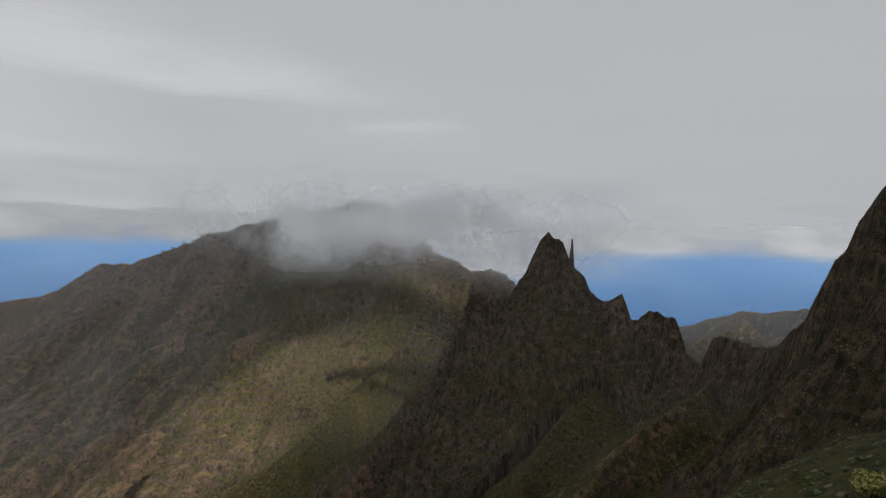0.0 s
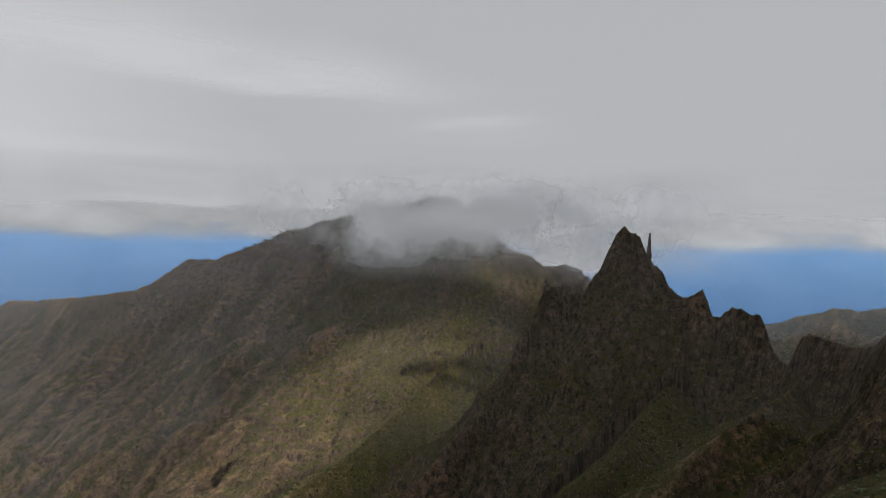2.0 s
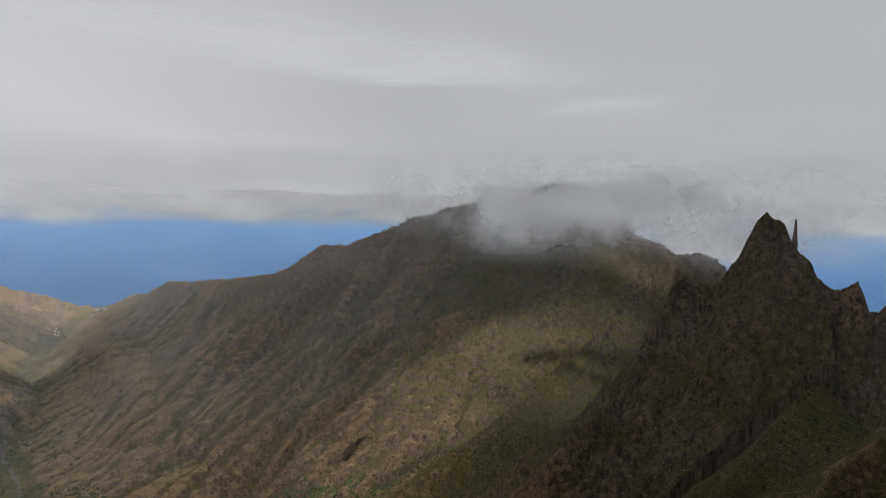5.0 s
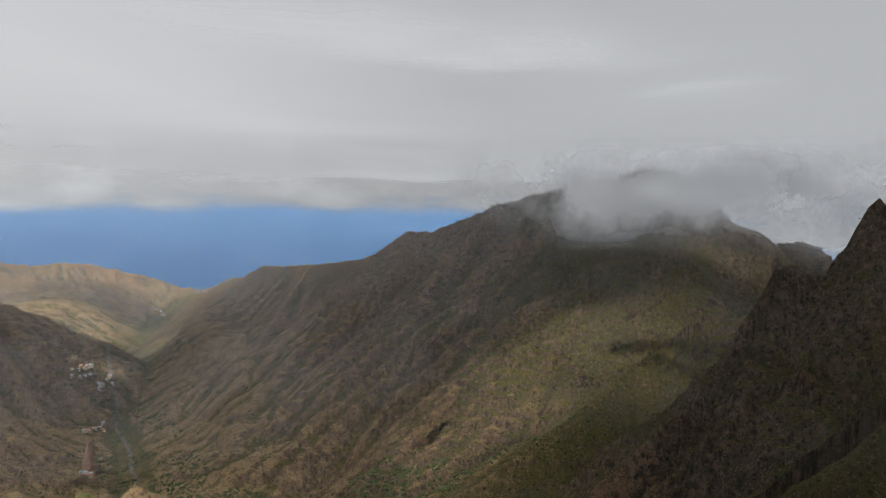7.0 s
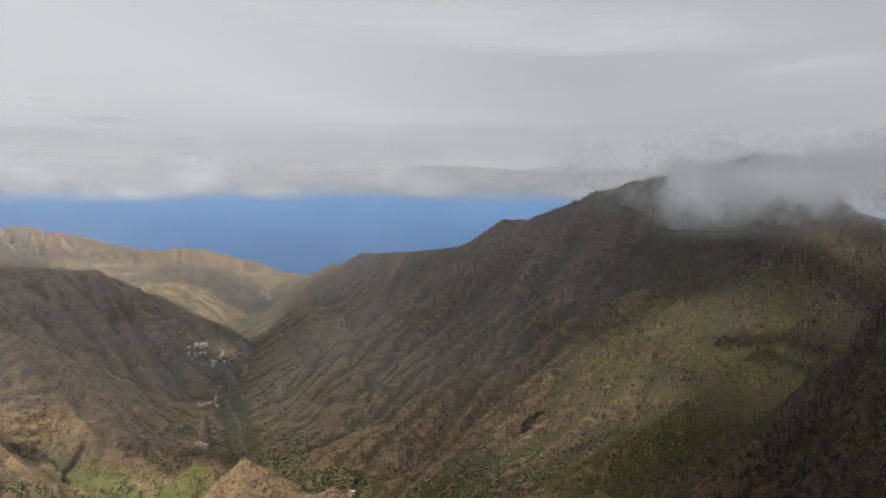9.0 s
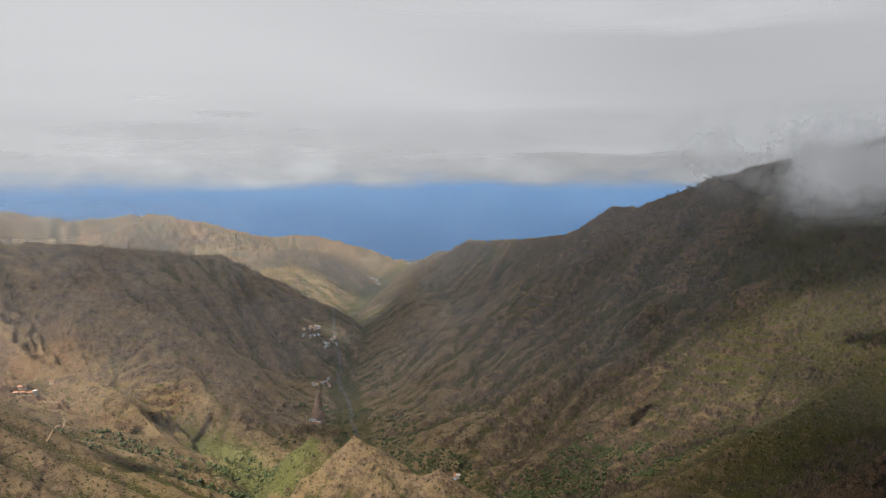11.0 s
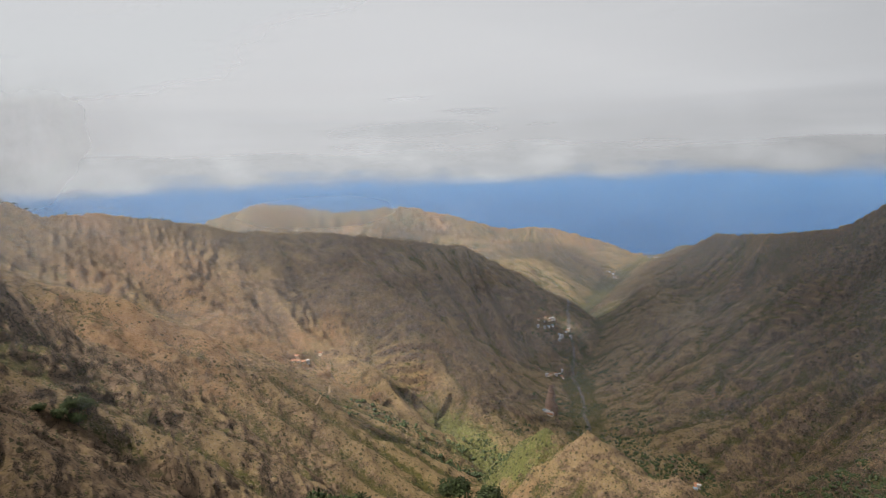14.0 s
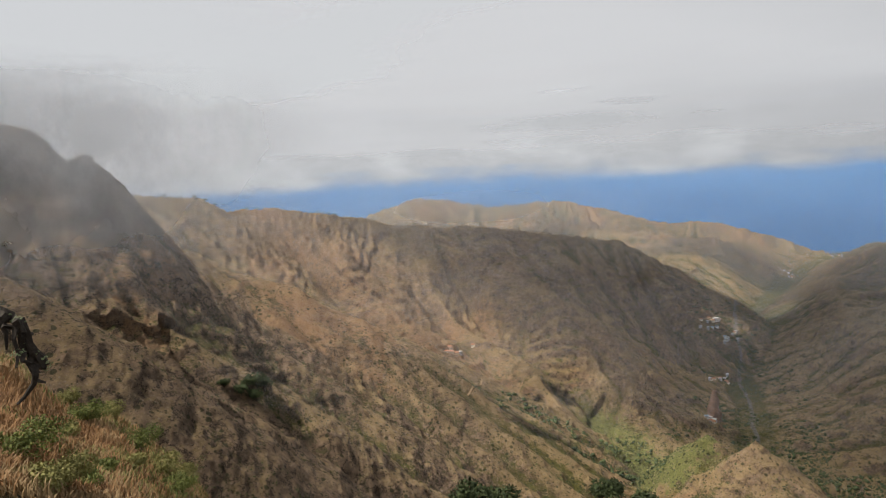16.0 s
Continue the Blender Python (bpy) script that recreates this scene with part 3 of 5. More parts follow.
def erode():
    """Rain runs down the steepest way, gathers and cuts gullies; their sides slump to a steady slope. Gives the lost height, and how far each place lies in a gully."""
    z, owner, _, far, _, beside = raw_land(_wx, _wy, 3)
    keep = np.array([WORN[n] for n in NAMES], np.float32)[owner] * np.clip((far - 130) / 150, 0, 1).astype(np.float32)
    first, rng = z.copy(), np.random.default_rng(5)
    z = (z + rng.uniform(0, 1.5, z.shape)).astype(np.float32)
    wide, tall = z.shape
    own = np.arange(z.size).reshape(z.shape)
    for turn in range(RAIN):
        best = np.full(z.shape, -1e9, np.float32)
        low = np.full(z.shape, 1e9, np.float32)
        to = own.copy()
        for i, j in ((-1, 0), (1, 0), (0, -1), (0, 1), (-1, -1), (-1, 1), (1, -1), (1, 1)):
            a = (slice(max(0, -i), wide - max(0, i)), slice(max(0, -j), tall - max(0, j)))
            b = (slice(max(0, i), wide - max(0, -i)), slice(max(0, j), tall - max(0, -j)))
            fall = (z[a] - z[b]) / (CELL * math.hypot(i, j))
            up = fall > best[a]
            best[a] = np.where(up, fall, best[a])
            to[a] = np.where(up, own[b], to[a])
            low[a] = np.minimum(low[a], z[b])
        pit = best <= 0
        z = np.where(pit & (z > 3), low + 0.03, z)
        gather = np.ones(z.size, np.float32)
        ptr = np.where(pit, z.size, to).ravel()
        for _ in range(10):
            gather = (gather + np.bincount(ptr, gather, z.size + 1)[:-1]).astype(np.float32)
            ptr = np.append(ptr, z.size)[ptr]
        water = gather.reshape(z.shape)
        slope = np.maximum(best, 0)
        cut = np.minimum(0.06 * np.sqrt(np.minimum(np.maximum(water - 2, 0), 1500)) * slope, slope * CELL * 0.6)
        slump = np.maximum(slope - 0.95, 0) * CELL * 0.16
        z = z - (cut + slump) * keep
    lost = (z - first) * np.clip(beside / (14 + far * 0.012), 0, 1)
    lost = soften(lost.astype(np.float32), 1)
    smooth = soften((first + lost).astype(np.float32), 10)
    near_by = soften((first + lost).astype(np.float32), 2)
    hollow = np.clip(0.5 + 0.6 * (smooth - first - lost) / 8.0 + 0.6 * (near_by - first - lost) / 2.6, 0, 1).astype(np.float32)
    return np.clip(lost, -60, 6) * 0.6, hollow


LOST, HOLLOW = erode()


def land(x, y, octaves):
    """Height of the land, the crest each place belongs to, and how deep in a gully it lies (0 rib, 1 gully)."""
    z, owner, gully, far, stream, _ = raw_land(x, y, octaves)
    u = np.clip((x - WEST) / CELL, 0, LOST.shape[0] - 1.01)
    v = np.clip((y - SOUTH) / CELL, 0, LOST.shape[1] - 1.01)
    i, j = u.astype(int), v.astype(int)
    fu, fv = u - i, v - j

    def sample(a):
        return (a[i, j] * (1 - fu) + a[i + 1, j] * fu) * (1 - fv) + (a[i, j + 1] * (1 - fu) + a[i + 1, j + 1] * fu) * fv
    inside = (x > WEST) & (x < 1890) & (y > SOUTH) & (y < 4690)
    z = z + np.where(inside, sample(LOST), 0)
    # hard bands of lava stand out as ledges
    rocky = np.array([NATURE[n][2] for n in NAMES], np.float32)[owner]
    band = 13.0 + 16 * rough(x / 300, y / 300, 5)
    level = z / band + fractal(x / 200, y / 200, 6, 15, False, 0.62) * 4.5
    part = level - np.floor(level)
    ledge = (np.clip((part - 0.55) / 0.3, 0, 1) - part) * band
    held = np.clip(np.clip(0.4 - np.abs(rocky - 0.58), 0.08, 0.3) * 3.4 * (fractal(x / 110, y / 110, 4, 25, False, 0.65) * 4.0 - 1.7), 0, 0.5)
    held = held * (1 - 0.65 * ramp(np.degrees(np.arctan2(-x, y)), 86, 94) * (far > 1150))
    z = z + ledge * held * np.clip(far / 60, 0, 1) * (0.25 + 0.75 * np.clip((far - 900) / 400, 0, 1))
    return z.astype(np.float32), owner, np.where(inside, 0.25 * gully + 0.75 * sample(HOLLOW), gully), far, stream


# ---- the land as one skin of quads, finer where the lookout sees it close ----
bearings = np.concatenate([np.arange(-37.0, 113.0, 0.068), np.arange(113.0, 323.01, 2.5)])
ROWS = 490
_b = np.radians(bearings)[:, None]
coarse_far = np.exp(np.linspace(math.log(0.3), math.log(4890), 640))[None, :]
_z, _, _, _, _ = land(-np.sin(_b[::4]) * coarse_far, np.cos(_b[::4]) * coarse_far, 2)
_rise = np.arctan2(_z - EYE, coarse_far)
_weight = np.abs(np.diff(_rise, axis=1))
_seen = np.maximum.accumulate(_rise, axis=1)
_weight *= np.where(_rise[:, 1:] >= _seen[:, 1:] - 0.004, 1.0, 0.12)
_weight *= np.where(_rise[:, 1:] > -0.54, 1.0, 0.04)
_weight += 0.0003
for _ in range(6):
    _weight[1:-1] = (_weight[:-2] + 2 * _weight[1:-1] + _weight[2:]) / 4
    _weight[:, 1:-1] = (_weight[:, :-2] + 2 * _weight[:, 1:-1] + _weight[:, 2:]) / 4
_run = np.concatenate([np.zeros((_weight.shape[0], 1)), np.cumsum(_weight, axis=1)], axis=1)
_run /= _run[:, -1:]
_even = np.linspace(0, 1, ROWS)
_log = np.stack([np.interp(_even, r, np.log(coarse_far[0])) for r in _run])
_pos = np.arange(len(bearings)) / 4.0
_i0 = np.minimum(_pos.astype(int), len(_log) - 2)
_f = np.minimum(_pos - _i0, 1.0)[:, None]
fars = np.exp(_log[_i0] * (1 - _f) + _log[_i0 + 1] * _f)
fars[:, 0] = 0.0
GX, GY = -np.sin(_b) * fars, np.cos(_b) * fars
GZ, OWNER, GULLY, FAR, STREAM = land(GX, GY, 5)
COLS = len(bearings)


def ground_z(bearing, far):
    a = np.radians(np.atleast_1d(bearing))
    return land(-np.sin(a) * far, np.cos(a) * far, 5)[0]


def meet(bearing, up):
    """Where the line from the lookout at this bearing and angle first meets the land, past the lookout's bench."""
    far = np.exp(np.linspace(math.log(120), math.log(4600), 1500))
    z = ground_z(np.full_like(far, bearing), far)
    hit = np.nonzero(z >= EYE + far * math.tan(radians(up)))[0]
    k = hit[0] if len(hit) else len(far) - 1
    x, y = polar(bearing, far[k])
    return x, y, float(z[k]), float(far[k])


def spot(x, y, px, py, size):
    return np.exp(-((x - px) ** 2 + (y - py) ** 2) / (size * size))


def cover_of_land():
    """What grows or lies where, relief shading painted in: rock on the steep, pale dry grass on ribs, dark green in the
    gullies and on the damp flank.
    """
    ex = np.stack([np.gradient(g, axis=0) for g in (GX, GY, GZ)], -1)
    ey = np.stack([np.gradient(g, axis=1) for g in (GX, GY, GZ)], -1)
    n = np.cross(ex, ey)
    steep = 1 - np.abs(n[..., 2]) / (np.linalg.norm(n, axis=-1) + 1e-9)
    base = np.array([NATURE[k] for k in NAMES], np.float32)[OWNER][..., 2]
    patch = fractal(GX / 220, GY / 220, 4, 91)
    small = fractal(GX / 30, GY / 30, 3, 97)
    damp_and_sun = np.zeros_like(steep)
    # damp flanks; negative gains at 79 and 88 degrees paint a golden sun patch
    for bearing, far, size, gain in ((9, 1300, 260, 0.62), (3, 1000, 200, 0.5), (-12, 700, 160, 0.4), (-29, 220, 130, 0.9), (50, 2250, 160, 0.5), (96, 620, 150, 0.15), (0.5, 1485, 100, -0.55), (79, 1550, 330, -0.4), (88, 1650, 250, -0.3)):
        damp_and_sun += spot(GX, GY, *polar(bearing, far), size) * gain
    rock = np.clip(0.32 + (steep - 0.32) * 1.9 + base * 0.5 + (patch - 0.5) * 0.9 + (small - 0.5) * 0.5 - damp_and_sun * 0.5, 0, 1)
    turn = np.degrees(np.arctan2(-GX, GY))
    # ribs paler, gullies darker: stands in for weak shading of the relief
    dry = np.clip(0.72 - damp_and_sun - (GULLY - 0.42) * 0.95 + (patch - 0.5) * 0.5 - 0.34 * ramp(-turn, -46, -30) * (FAR > 100) - 1.6 * ramp(-turn, 10, 20) * (FAR > 28) * (FAR < 420) - 0.4 * np.clip(1 - STREAM / 70, 0, 1) * (FAR > 900), 0, 1)
    soil = np.clip((fractal(GX / 120, GY / 120, 4, 133) - 0.56) * 2.2, 0, 0.5)
    # red soil; the spots at 80 and 87 degrees paint in warm sunlight
    for bearing, far, size in ((15.2, 1300, 45), (17, 1270, 40), (90, 985, 110), (84, 975, 90), (80, 1430, 200), (75.5, 1280, 130), (87, 1620, 170), (71, 1250, 110), (-18, 590, 45), (0.5, 1485, 90), (105, 16, 9)):
        soil += spot(GX, GY, *polar(bearing, far), size) * 0.45
    rock[OWNER == 0] -= 0.1
    rock = rock + 0.4 * ramp(FAR, 350, 500) * (FAR < 1050) * ramp(turn, 62, 75) * (0.3 + 1.4 * fractal(GX / 90, GY / 90, 3, 171))
    # far hills painted paler and pinker, in place of stronger sunlight
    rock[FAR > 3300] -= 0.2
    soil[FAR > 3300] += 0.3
    soil *= 1 - ramp(-turn, 10, 20) * (FAR < 420)
    dry[(FAR < 40)] = 1
    rock[(FAR < 40)] = -0.6
    lush = np.zeros_like(rock)
    for bearing, far, size, gain in ((55.2, 985, 45, 0.7), (58.8, 1120, 60, 0.9), (56.0, 1150, 38, 0.75), (61.5, 1130, 50, 0.6), (13, 1290, 70, 0.35), (50.5, 2330, 70, 0.5), (68, 1130, 60, 0.3)):
        lush += spot(GX, GY, *polar(bearing, far), size) * gain
    for bearing, up in ((60, -23.5), (57, -24.8), (62.5, -22.3), (55.5, -24.3)):
        lush += spot(GX, GY, *meet(bearing, up)[:2], 50) * 0.7
    lush += spot(GX, GY, *polar(-24, 3150), 420) * 0.25
    lush *= 0.6 + 0.8 * fractal(GX / 40, GY / 40, 3, 151)
    lush[OWNER == 0] += 0.25 * (fractal(GX / 80, GY / 80, 3, 161)[OWNER == 0])
    gravel = (1 - np.clip((STREAM - 3) / 3, 0, 1)) * (FAR > 1350) * (FAR < 2700) * 0.7
    lush = lush + 0.15 * np.clip(1 - STREAM / 60, 0, 1) * (FAR > 1000)
    # falls with bearing: low on the left, where paler rock replaces missing light
    basalt_shade = np.clip(1.15 - (np.degrees(np.arctan2(-GX, GY)) + 6 + 14 * (patch - 0.5)) / 60, 0, 1)
    # steeper than its surroundings: ledge faces that take the painted shade
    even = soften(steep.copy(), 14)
    face_shade = np.clip((steep - even) * 5.0 - 0.12, 0, 1) * np.clip(FAR / 300, 0, 1)
    return rock, dry, np.clip(soil, 0, 1), np.clip(lush, 0, 1), gravel, basalt_shade, face_shade


COVER = dict(zip(("rock", "dry", "soil", "lush", "gravel", "basalt_shade", "face_shade"), cover_of_land()))


def skin(name, quads, mat):
    """One mesh from quads of the land's grid, given as flat indices."""
    used, inverse = np.unique(quads, return_inverse=True)
    me = bpy.data.meshes.new(name)
    me.vertices.add(len(used))
    me.vertices.foreach_set("co", np.stack([GX.ravel()[used], GY.ravel()[used], GZ.ravel()[used]], -1).astype(np.float32).ravel())
    me.loops.add(quads.size)
    me.loops.foreach_set("vertex_index", inverse.astype(np.int32).ravel())
    me.polygons.add(len(quads))
    me.polygons.foreach_set("loop_start", np.arange(0, quads.size, 4, dtype=np.int32))
    me.polygons.foreach_set("use_smooth", np.ones(len(quads), bool))
    me.update(calc_edges=True)
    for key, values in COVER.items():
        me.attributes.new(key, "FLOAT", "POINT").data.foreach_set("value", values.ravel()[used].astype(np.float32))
    me.materials.append(mat)
    return new(name, me)


_c, _r = np.meshgrid(np.arange(COLS - 1), np.arange(ROWS - 1), indexing="ij")
_at = _c * ROWS + _r
QUADS = np.stack([_at, _at + ROWS, _at + ROWS + 1, _at + 1], -1).reshape(-1, 4)
_who = OWNER[:-1, :-1].ravel()

LAND_WORDS = {
    "valley_floor": ("green and brown valley floor reaching down to the sea", "valley"),
    "mountain_ridge": ("high brown-green mountain ridge with its summit in cloud", "mountain"),
    "ridge_shoulder": ("grassy shoulder running down from the mountain ridge", "ridge"),
    "hidden_peak": ("dark peak standing in mist behind the ridge", "mountain"),
    "fern_spur": ("dark green spur below the cliff", "spur"),
    "pinnacle_ridge": ("dark jagged basalt ridge with a sharp rock pinnacle", "rock ridge"),
    "cliff": ("dark steep basalt cliff rising beside the pinnacle ridge", "cliff"),
    "cliff_foot": ("green overgrown slope at the foot of the cliff", "slope"),
    "red_spur": ("reddish brown grassy spur below the rock ridge", "spur"),
    "green_spur": ("dark green grassy spur below the rock pinnacle", "spur"),
    "misty_mountain": ("brown mountain fading into low grey cloud", "mountain"),
    "hillside": ("long dry brown hillside with ledges and a level crest", "hillside"),
    "ledge_spur": ("brown stepped spur running down from the hillside", "spur"),
    "upper_spur": ("golden dry spur below the level crest", "spur"),
    "hamlet_spur": ("sunlit dry spur with a small hamlet on its bench", "spur"),
    "lower_spur": ("shaded rocky spur falling to the valley floor", "spur"),
    "red_ridge": ("smooth spur of reddish soil and dry grass", "spur"),
    "brown_spur": ("brown spur with a dry grassy back and dark gullies", "spur"),
    "dry_spur": ("dry grassy spur with bare rocky flanks", "spur"),
    "steep_spur": ("steep brown spur of rock and dry grass", "spur"),
    "shaded_spur": ("dark green and brown spur falling into the valley", "spur"),
    "sunny_spur": ("narrow sunlit green spur above the valley village", "spur"),
    "pyramid_hill": ("small pyramid-shaped rocky hills on the valley floor", "hill"),
    "far_hills": ("distant sunlit beige hills along the coast", "hills"),
    "far_spur": ("distant shaded spur before the coastal hills", "spur"),
    "coast_hills": ("distant hazy green hills before the sea", "hills"),
    "lookout_slope": ("near slope of dry reddish grass at the lookout", "slope"),
    "back_slope": ("steep mountain slope rising behind the lookout", "slope"),
}
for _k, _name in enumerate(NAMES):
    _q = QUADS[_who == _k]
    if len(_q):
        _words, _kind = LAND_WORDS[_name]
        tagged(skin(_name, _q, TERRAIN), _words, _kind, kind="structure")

# ---- the sea ----
def sheet(name, rings, columns, mat, cover=None):
    """A round sheet from (radius, height) rings, with bearings all round; cover is a value for each place."""
    me = bpy.data.meshes.new(name)
    a = np.radians(np.asarray(columns))
    rr = np.array(rings, np.float64)
    x, y = -np.sin(a)[:, None] * rr[None, :, 0], np.cos(a)[:, None] * rr[None, :, 0]
    z = np.broadcast_to(rr[None, :, 1], x.shape).copy()
    n, k = x.shape
    faces = [(i * k + j, (i + 1) * k + j, (i + 1) * k + j + 1, i * k + j + 1) for i in range(n - 1) for j in range(k - 1)]
    if cover is not None:
        z, values, thin, direct = cover(x, y, z)
    me.from_pydata(np.stack([x, y, z], -1).reshape(-1, 3).tolist(), [], faces)
    if cover is not None:
        me.attributes.new("cover", "FLOAT", "POINT").data.foreach_set("value", values.astype(np.float32).ravel())
        me.attributes.new("thin", "FLOAT", "POINT").data.foreach_set("value", thin.astype(np.float32).ravel())
        me.attributes.new("direct", "FLOAT", "POINT").data.foreach_set("value", direct.astype(np.float32).ravel())
    me.polygons.foreach_set("use_smooth", np.ones(len(faces), bool))
    me.materials.append(mat)
    return new(name, me)


tagged(sheet("water", [(2500, -2), (3500, 0), (4560, 0)], np.linspace(-180, 180, 145), sea_material()), "blue open sea before the coast", "sea", kind="structure")
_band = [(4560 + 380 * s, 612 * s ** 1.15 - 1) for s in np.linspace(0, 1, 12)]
tagged(sheet("backdrop", _band, np.linspace(-180, 180, 145), distance_material()), "glowing backdrop of blue open sea, haze painted towards the horizon", "sea", kind="structure")

# ---- cloud ----
# where the sun comes through: the lit ground as (bearing, angle), width of the gap, how clear it is
GAPS = ((87.0, -7.3, 170, 1.3), (84.0, -8.8, 150, 1.2), (79.5, -13.3, 170, 1.6), (75.5, -15.0, 170, 1.7), (71.0, -17.0, 150, 1.0), (66.8, -21.5, 120, 1.0), (91.5, -7.5, 130, 0.8),
        (61.0, -23.6, 110, 1.2), (57.0, -24.6, 100, 1.2), (52.6, -23.0, 90, 1.0), (49.5, -23.8, 90, 1.0), (46.5, -25.5, 70, 0.8), (48.2, -12.3, 60, 0.9), (50.3, -14.3, 55, 0.9), (57.0, -8.6, 260, 1.2), (54.5, -9.6, 200, 1.2), (59.5, -7.2, 260, 1.0), (52.6, -10.2, 130, 1.0), (48.0, -8.6, 200, 0.8), (45.2, -9.6, 45, 0.8),
        (12.6, -12.6, 120, 0.34), (9.5, -11.2, 90, 0.30), (16.0, -15.6, 130, 0.30), (20.0, -18.6, 150, 0.34), (24.0, -21.0, 130, 0.28), (0.4, -4.6, 85, 0.28), (-0.8, -6.2, 70, 0.2), (6.5, -9.0, 90, 0.16), (5.0, -14.0, 100, 0.24), (1.5, -10.0, 90, 0.22), (9.0, -17.5, 100, 0.2), (-23.0, -6.3, 300, 0.25), (-19.0, -14.5, 110, 0.06),
        (97.0, -12.5, 300, 0.34), (88.0, -21.0, 250, 0.12), (78.0, -22.0, 200, 0.15), (86.0, -16.0, 260, 0.45), (91.0, -12.0, 200, 0.5))
DECK = 190.0


lit = [(*meet(b, u)[:3], wide, clear) for b, u, wide, clear in GAPS] + [(*polar(104, 13), EYE - 5, 55, 0.9)]


def deck_shape(x, y, z):
    """Cover: 1 closed cloud, 0 a gap."""
    far = np.hypot(x, y)
    z = z + (fractal(x / 700, y / 700, 3, 201) - 0.5) * 22 * np.clip((2000 - far) / 1300, 0.0, 1)
    # the deck hangs lower over the summits
    for bearing, at_far, wide, drop in ((6, 1900, 500, 60),):
        low = spot(x, y, *polar(bearing, at_far), wide)
        z = z - low * (drop + 30 * (fractal(x / 150, y / 150, 3, 205) - 0.5))
    v = np.ones_like(x)
    wx, wy = x + (fractal(x / 170, y / 170, 3, 221) - 0.5) * 190, y + (fractal(x / 170, y / 170, 3, 227) - 0.5) * 190
    for px, py, h, wide, clear in lit:
        up = (EYE + DECK - h) / SUN_WAY.z
        v -= clear * np.exp(-(((wx - px - SUN_WAY.x * up) ** 2 + (wy - py - SUN_WAY.y * up) ** 2) / (wide * wide)) ** 1.15)
    thin = np.clip((150 - x - 0.45 * y) / 700 + (fractal(x / 900, y / 900, 2, 211) - 0.5) * 0.5, 0, 1)
    turn = np.degrees(np.arctan2(-x, y))
    thin = thin * (1 - 0.55 * ramp(turn, 84, 108) * ramp(-np.abs(turn), -160, -120))
    thin = thin * (1 - 0.75 * ramp(far, 900, 2800) * (1 - 0.6 * ramp(turn, 45, 75)))
    direct = np.clip((250 - x - 0.55 * y) / 700 + (fractal(x / 500, y / 500, 2, 213) - 0.5) * 0.9, 0, 1)
    for bearing, at_far, wide, dim in ((60, 2000, 420, 0.85), (52, 2000, 420, 0.55), (43, 2300, 520, 0.55), (35, 1850, 450, 0.7), (28, 1500, 380, 0.5), (40, 1400, 420, 0.15), (50, 1900, 350, 0.2)):
        cx, cy = polar(bearing, at_far)
        direct *= 1 - dim * spot(x - SUN_WAY.x * 560, y - SUN_WAY.y * 560, cx, cy, wide)
    direct *= 1 - 0.97 * spot(x - SUN_WAY.x * 240, y - SUN_WAY.y * 240, *polar(3, 1260), 500)
    direct = np.maximum(direct, 0.45 * spot(x - SUN_WAY.x * 360, y - SUN_WAY.y * 360, *polar(0.4, 1440), 100))
    direct = np.maximum(direct, 0.06 * spot(x - SUN_WAY.x * 380, y - SUN_WAY.y * 380, *polar(-9, 800), 330) * (0.5 + fractal(x / 120, y / 120, 3, 231)))
    v = v * (1 - ramp(far + 1100 * (fractal(x / 420, y / 420, 3, 241) - 0.5), 3650, 4200))
    return z, np.clip(v, 0, 1), thin, direct


_ring = [(r, EYE + DECK - 178 * max(0.0, (r - 1500) / 3380) ** 1.5) for r in np.concatenate([np.linspace(1, 1000, 18), np.linspace(1040, 2000, 30), np.linspace(2080, 4550, 34)])]
tagged(sheet("cloud_deck", _ring, np.linspace(-180, 180, 361), deck_material(), deck_shape), "low grey broken cloud deck hanging over the mountains", "cloud", kind="structure")


def curtain(name, words, far, span, rise, mat, cover, wave=0.0):
    """A hanging layer of mist at a distance, over bearings and angles above the eye's level; cover(bearing, angle) is 0 to 1."""
    b = np.linspace(*span, max(8, int((span[1] - span[0]) * 1.2)))
    e = np.linspace(*rise, 36)
    bb, ee = np.meshgrid(b, e, indexing="ij")
    rr = far + wave * (fractal(bb / 6, ee / 4, 2, int(far)) - 0.5)
    x, y = -np.sin(np.radians(bb)) * rr, np.cos(np.radians(bb)) * rr
    z = EYE + rr * np.tan(np.radians(ee))
    me = bpy.data.meshes.new(name)
    n, k = bb.shape
    me.from_pydata(np.stack([x, y, z], -1).reshape(-1, 3).tolist(), [],
                   [(i * k + j, (i + 1) * k + j, (i + 1) * k + j + 1, i * k + j + 1) for i in range(n - 1) for j in range(k - 1)])
    me.attributes.new("cover", "FLOAT", "POINT").data.foreach_set("value", np.clip(cover(bb, ee), 0, 1).astype(np.float32).ravel())
    me.polygons.foreach_set("use_smooth", np.ones(len(me.polygons), bool))
    me.materials.append(mat)
    return tagged(new(name, me), words, "mist", kind="structure")


HAZE = vapour("thin haze", 1.0, 0.0012, -3.0, 2.0, (0.98, 0.97, 0.98))
FAR_HAZE = vapour("blue distance haze", 1.0, 0.0012, -3.0, 2.0, (0.80, 0.91, 1.0))
BANK = bank_material()
GREY_MIST = vapour("grey mist", 1.1, 0.011, 0.22, 0.72, (0.97, 0.97, 0.97), (1, 1, 0.7))

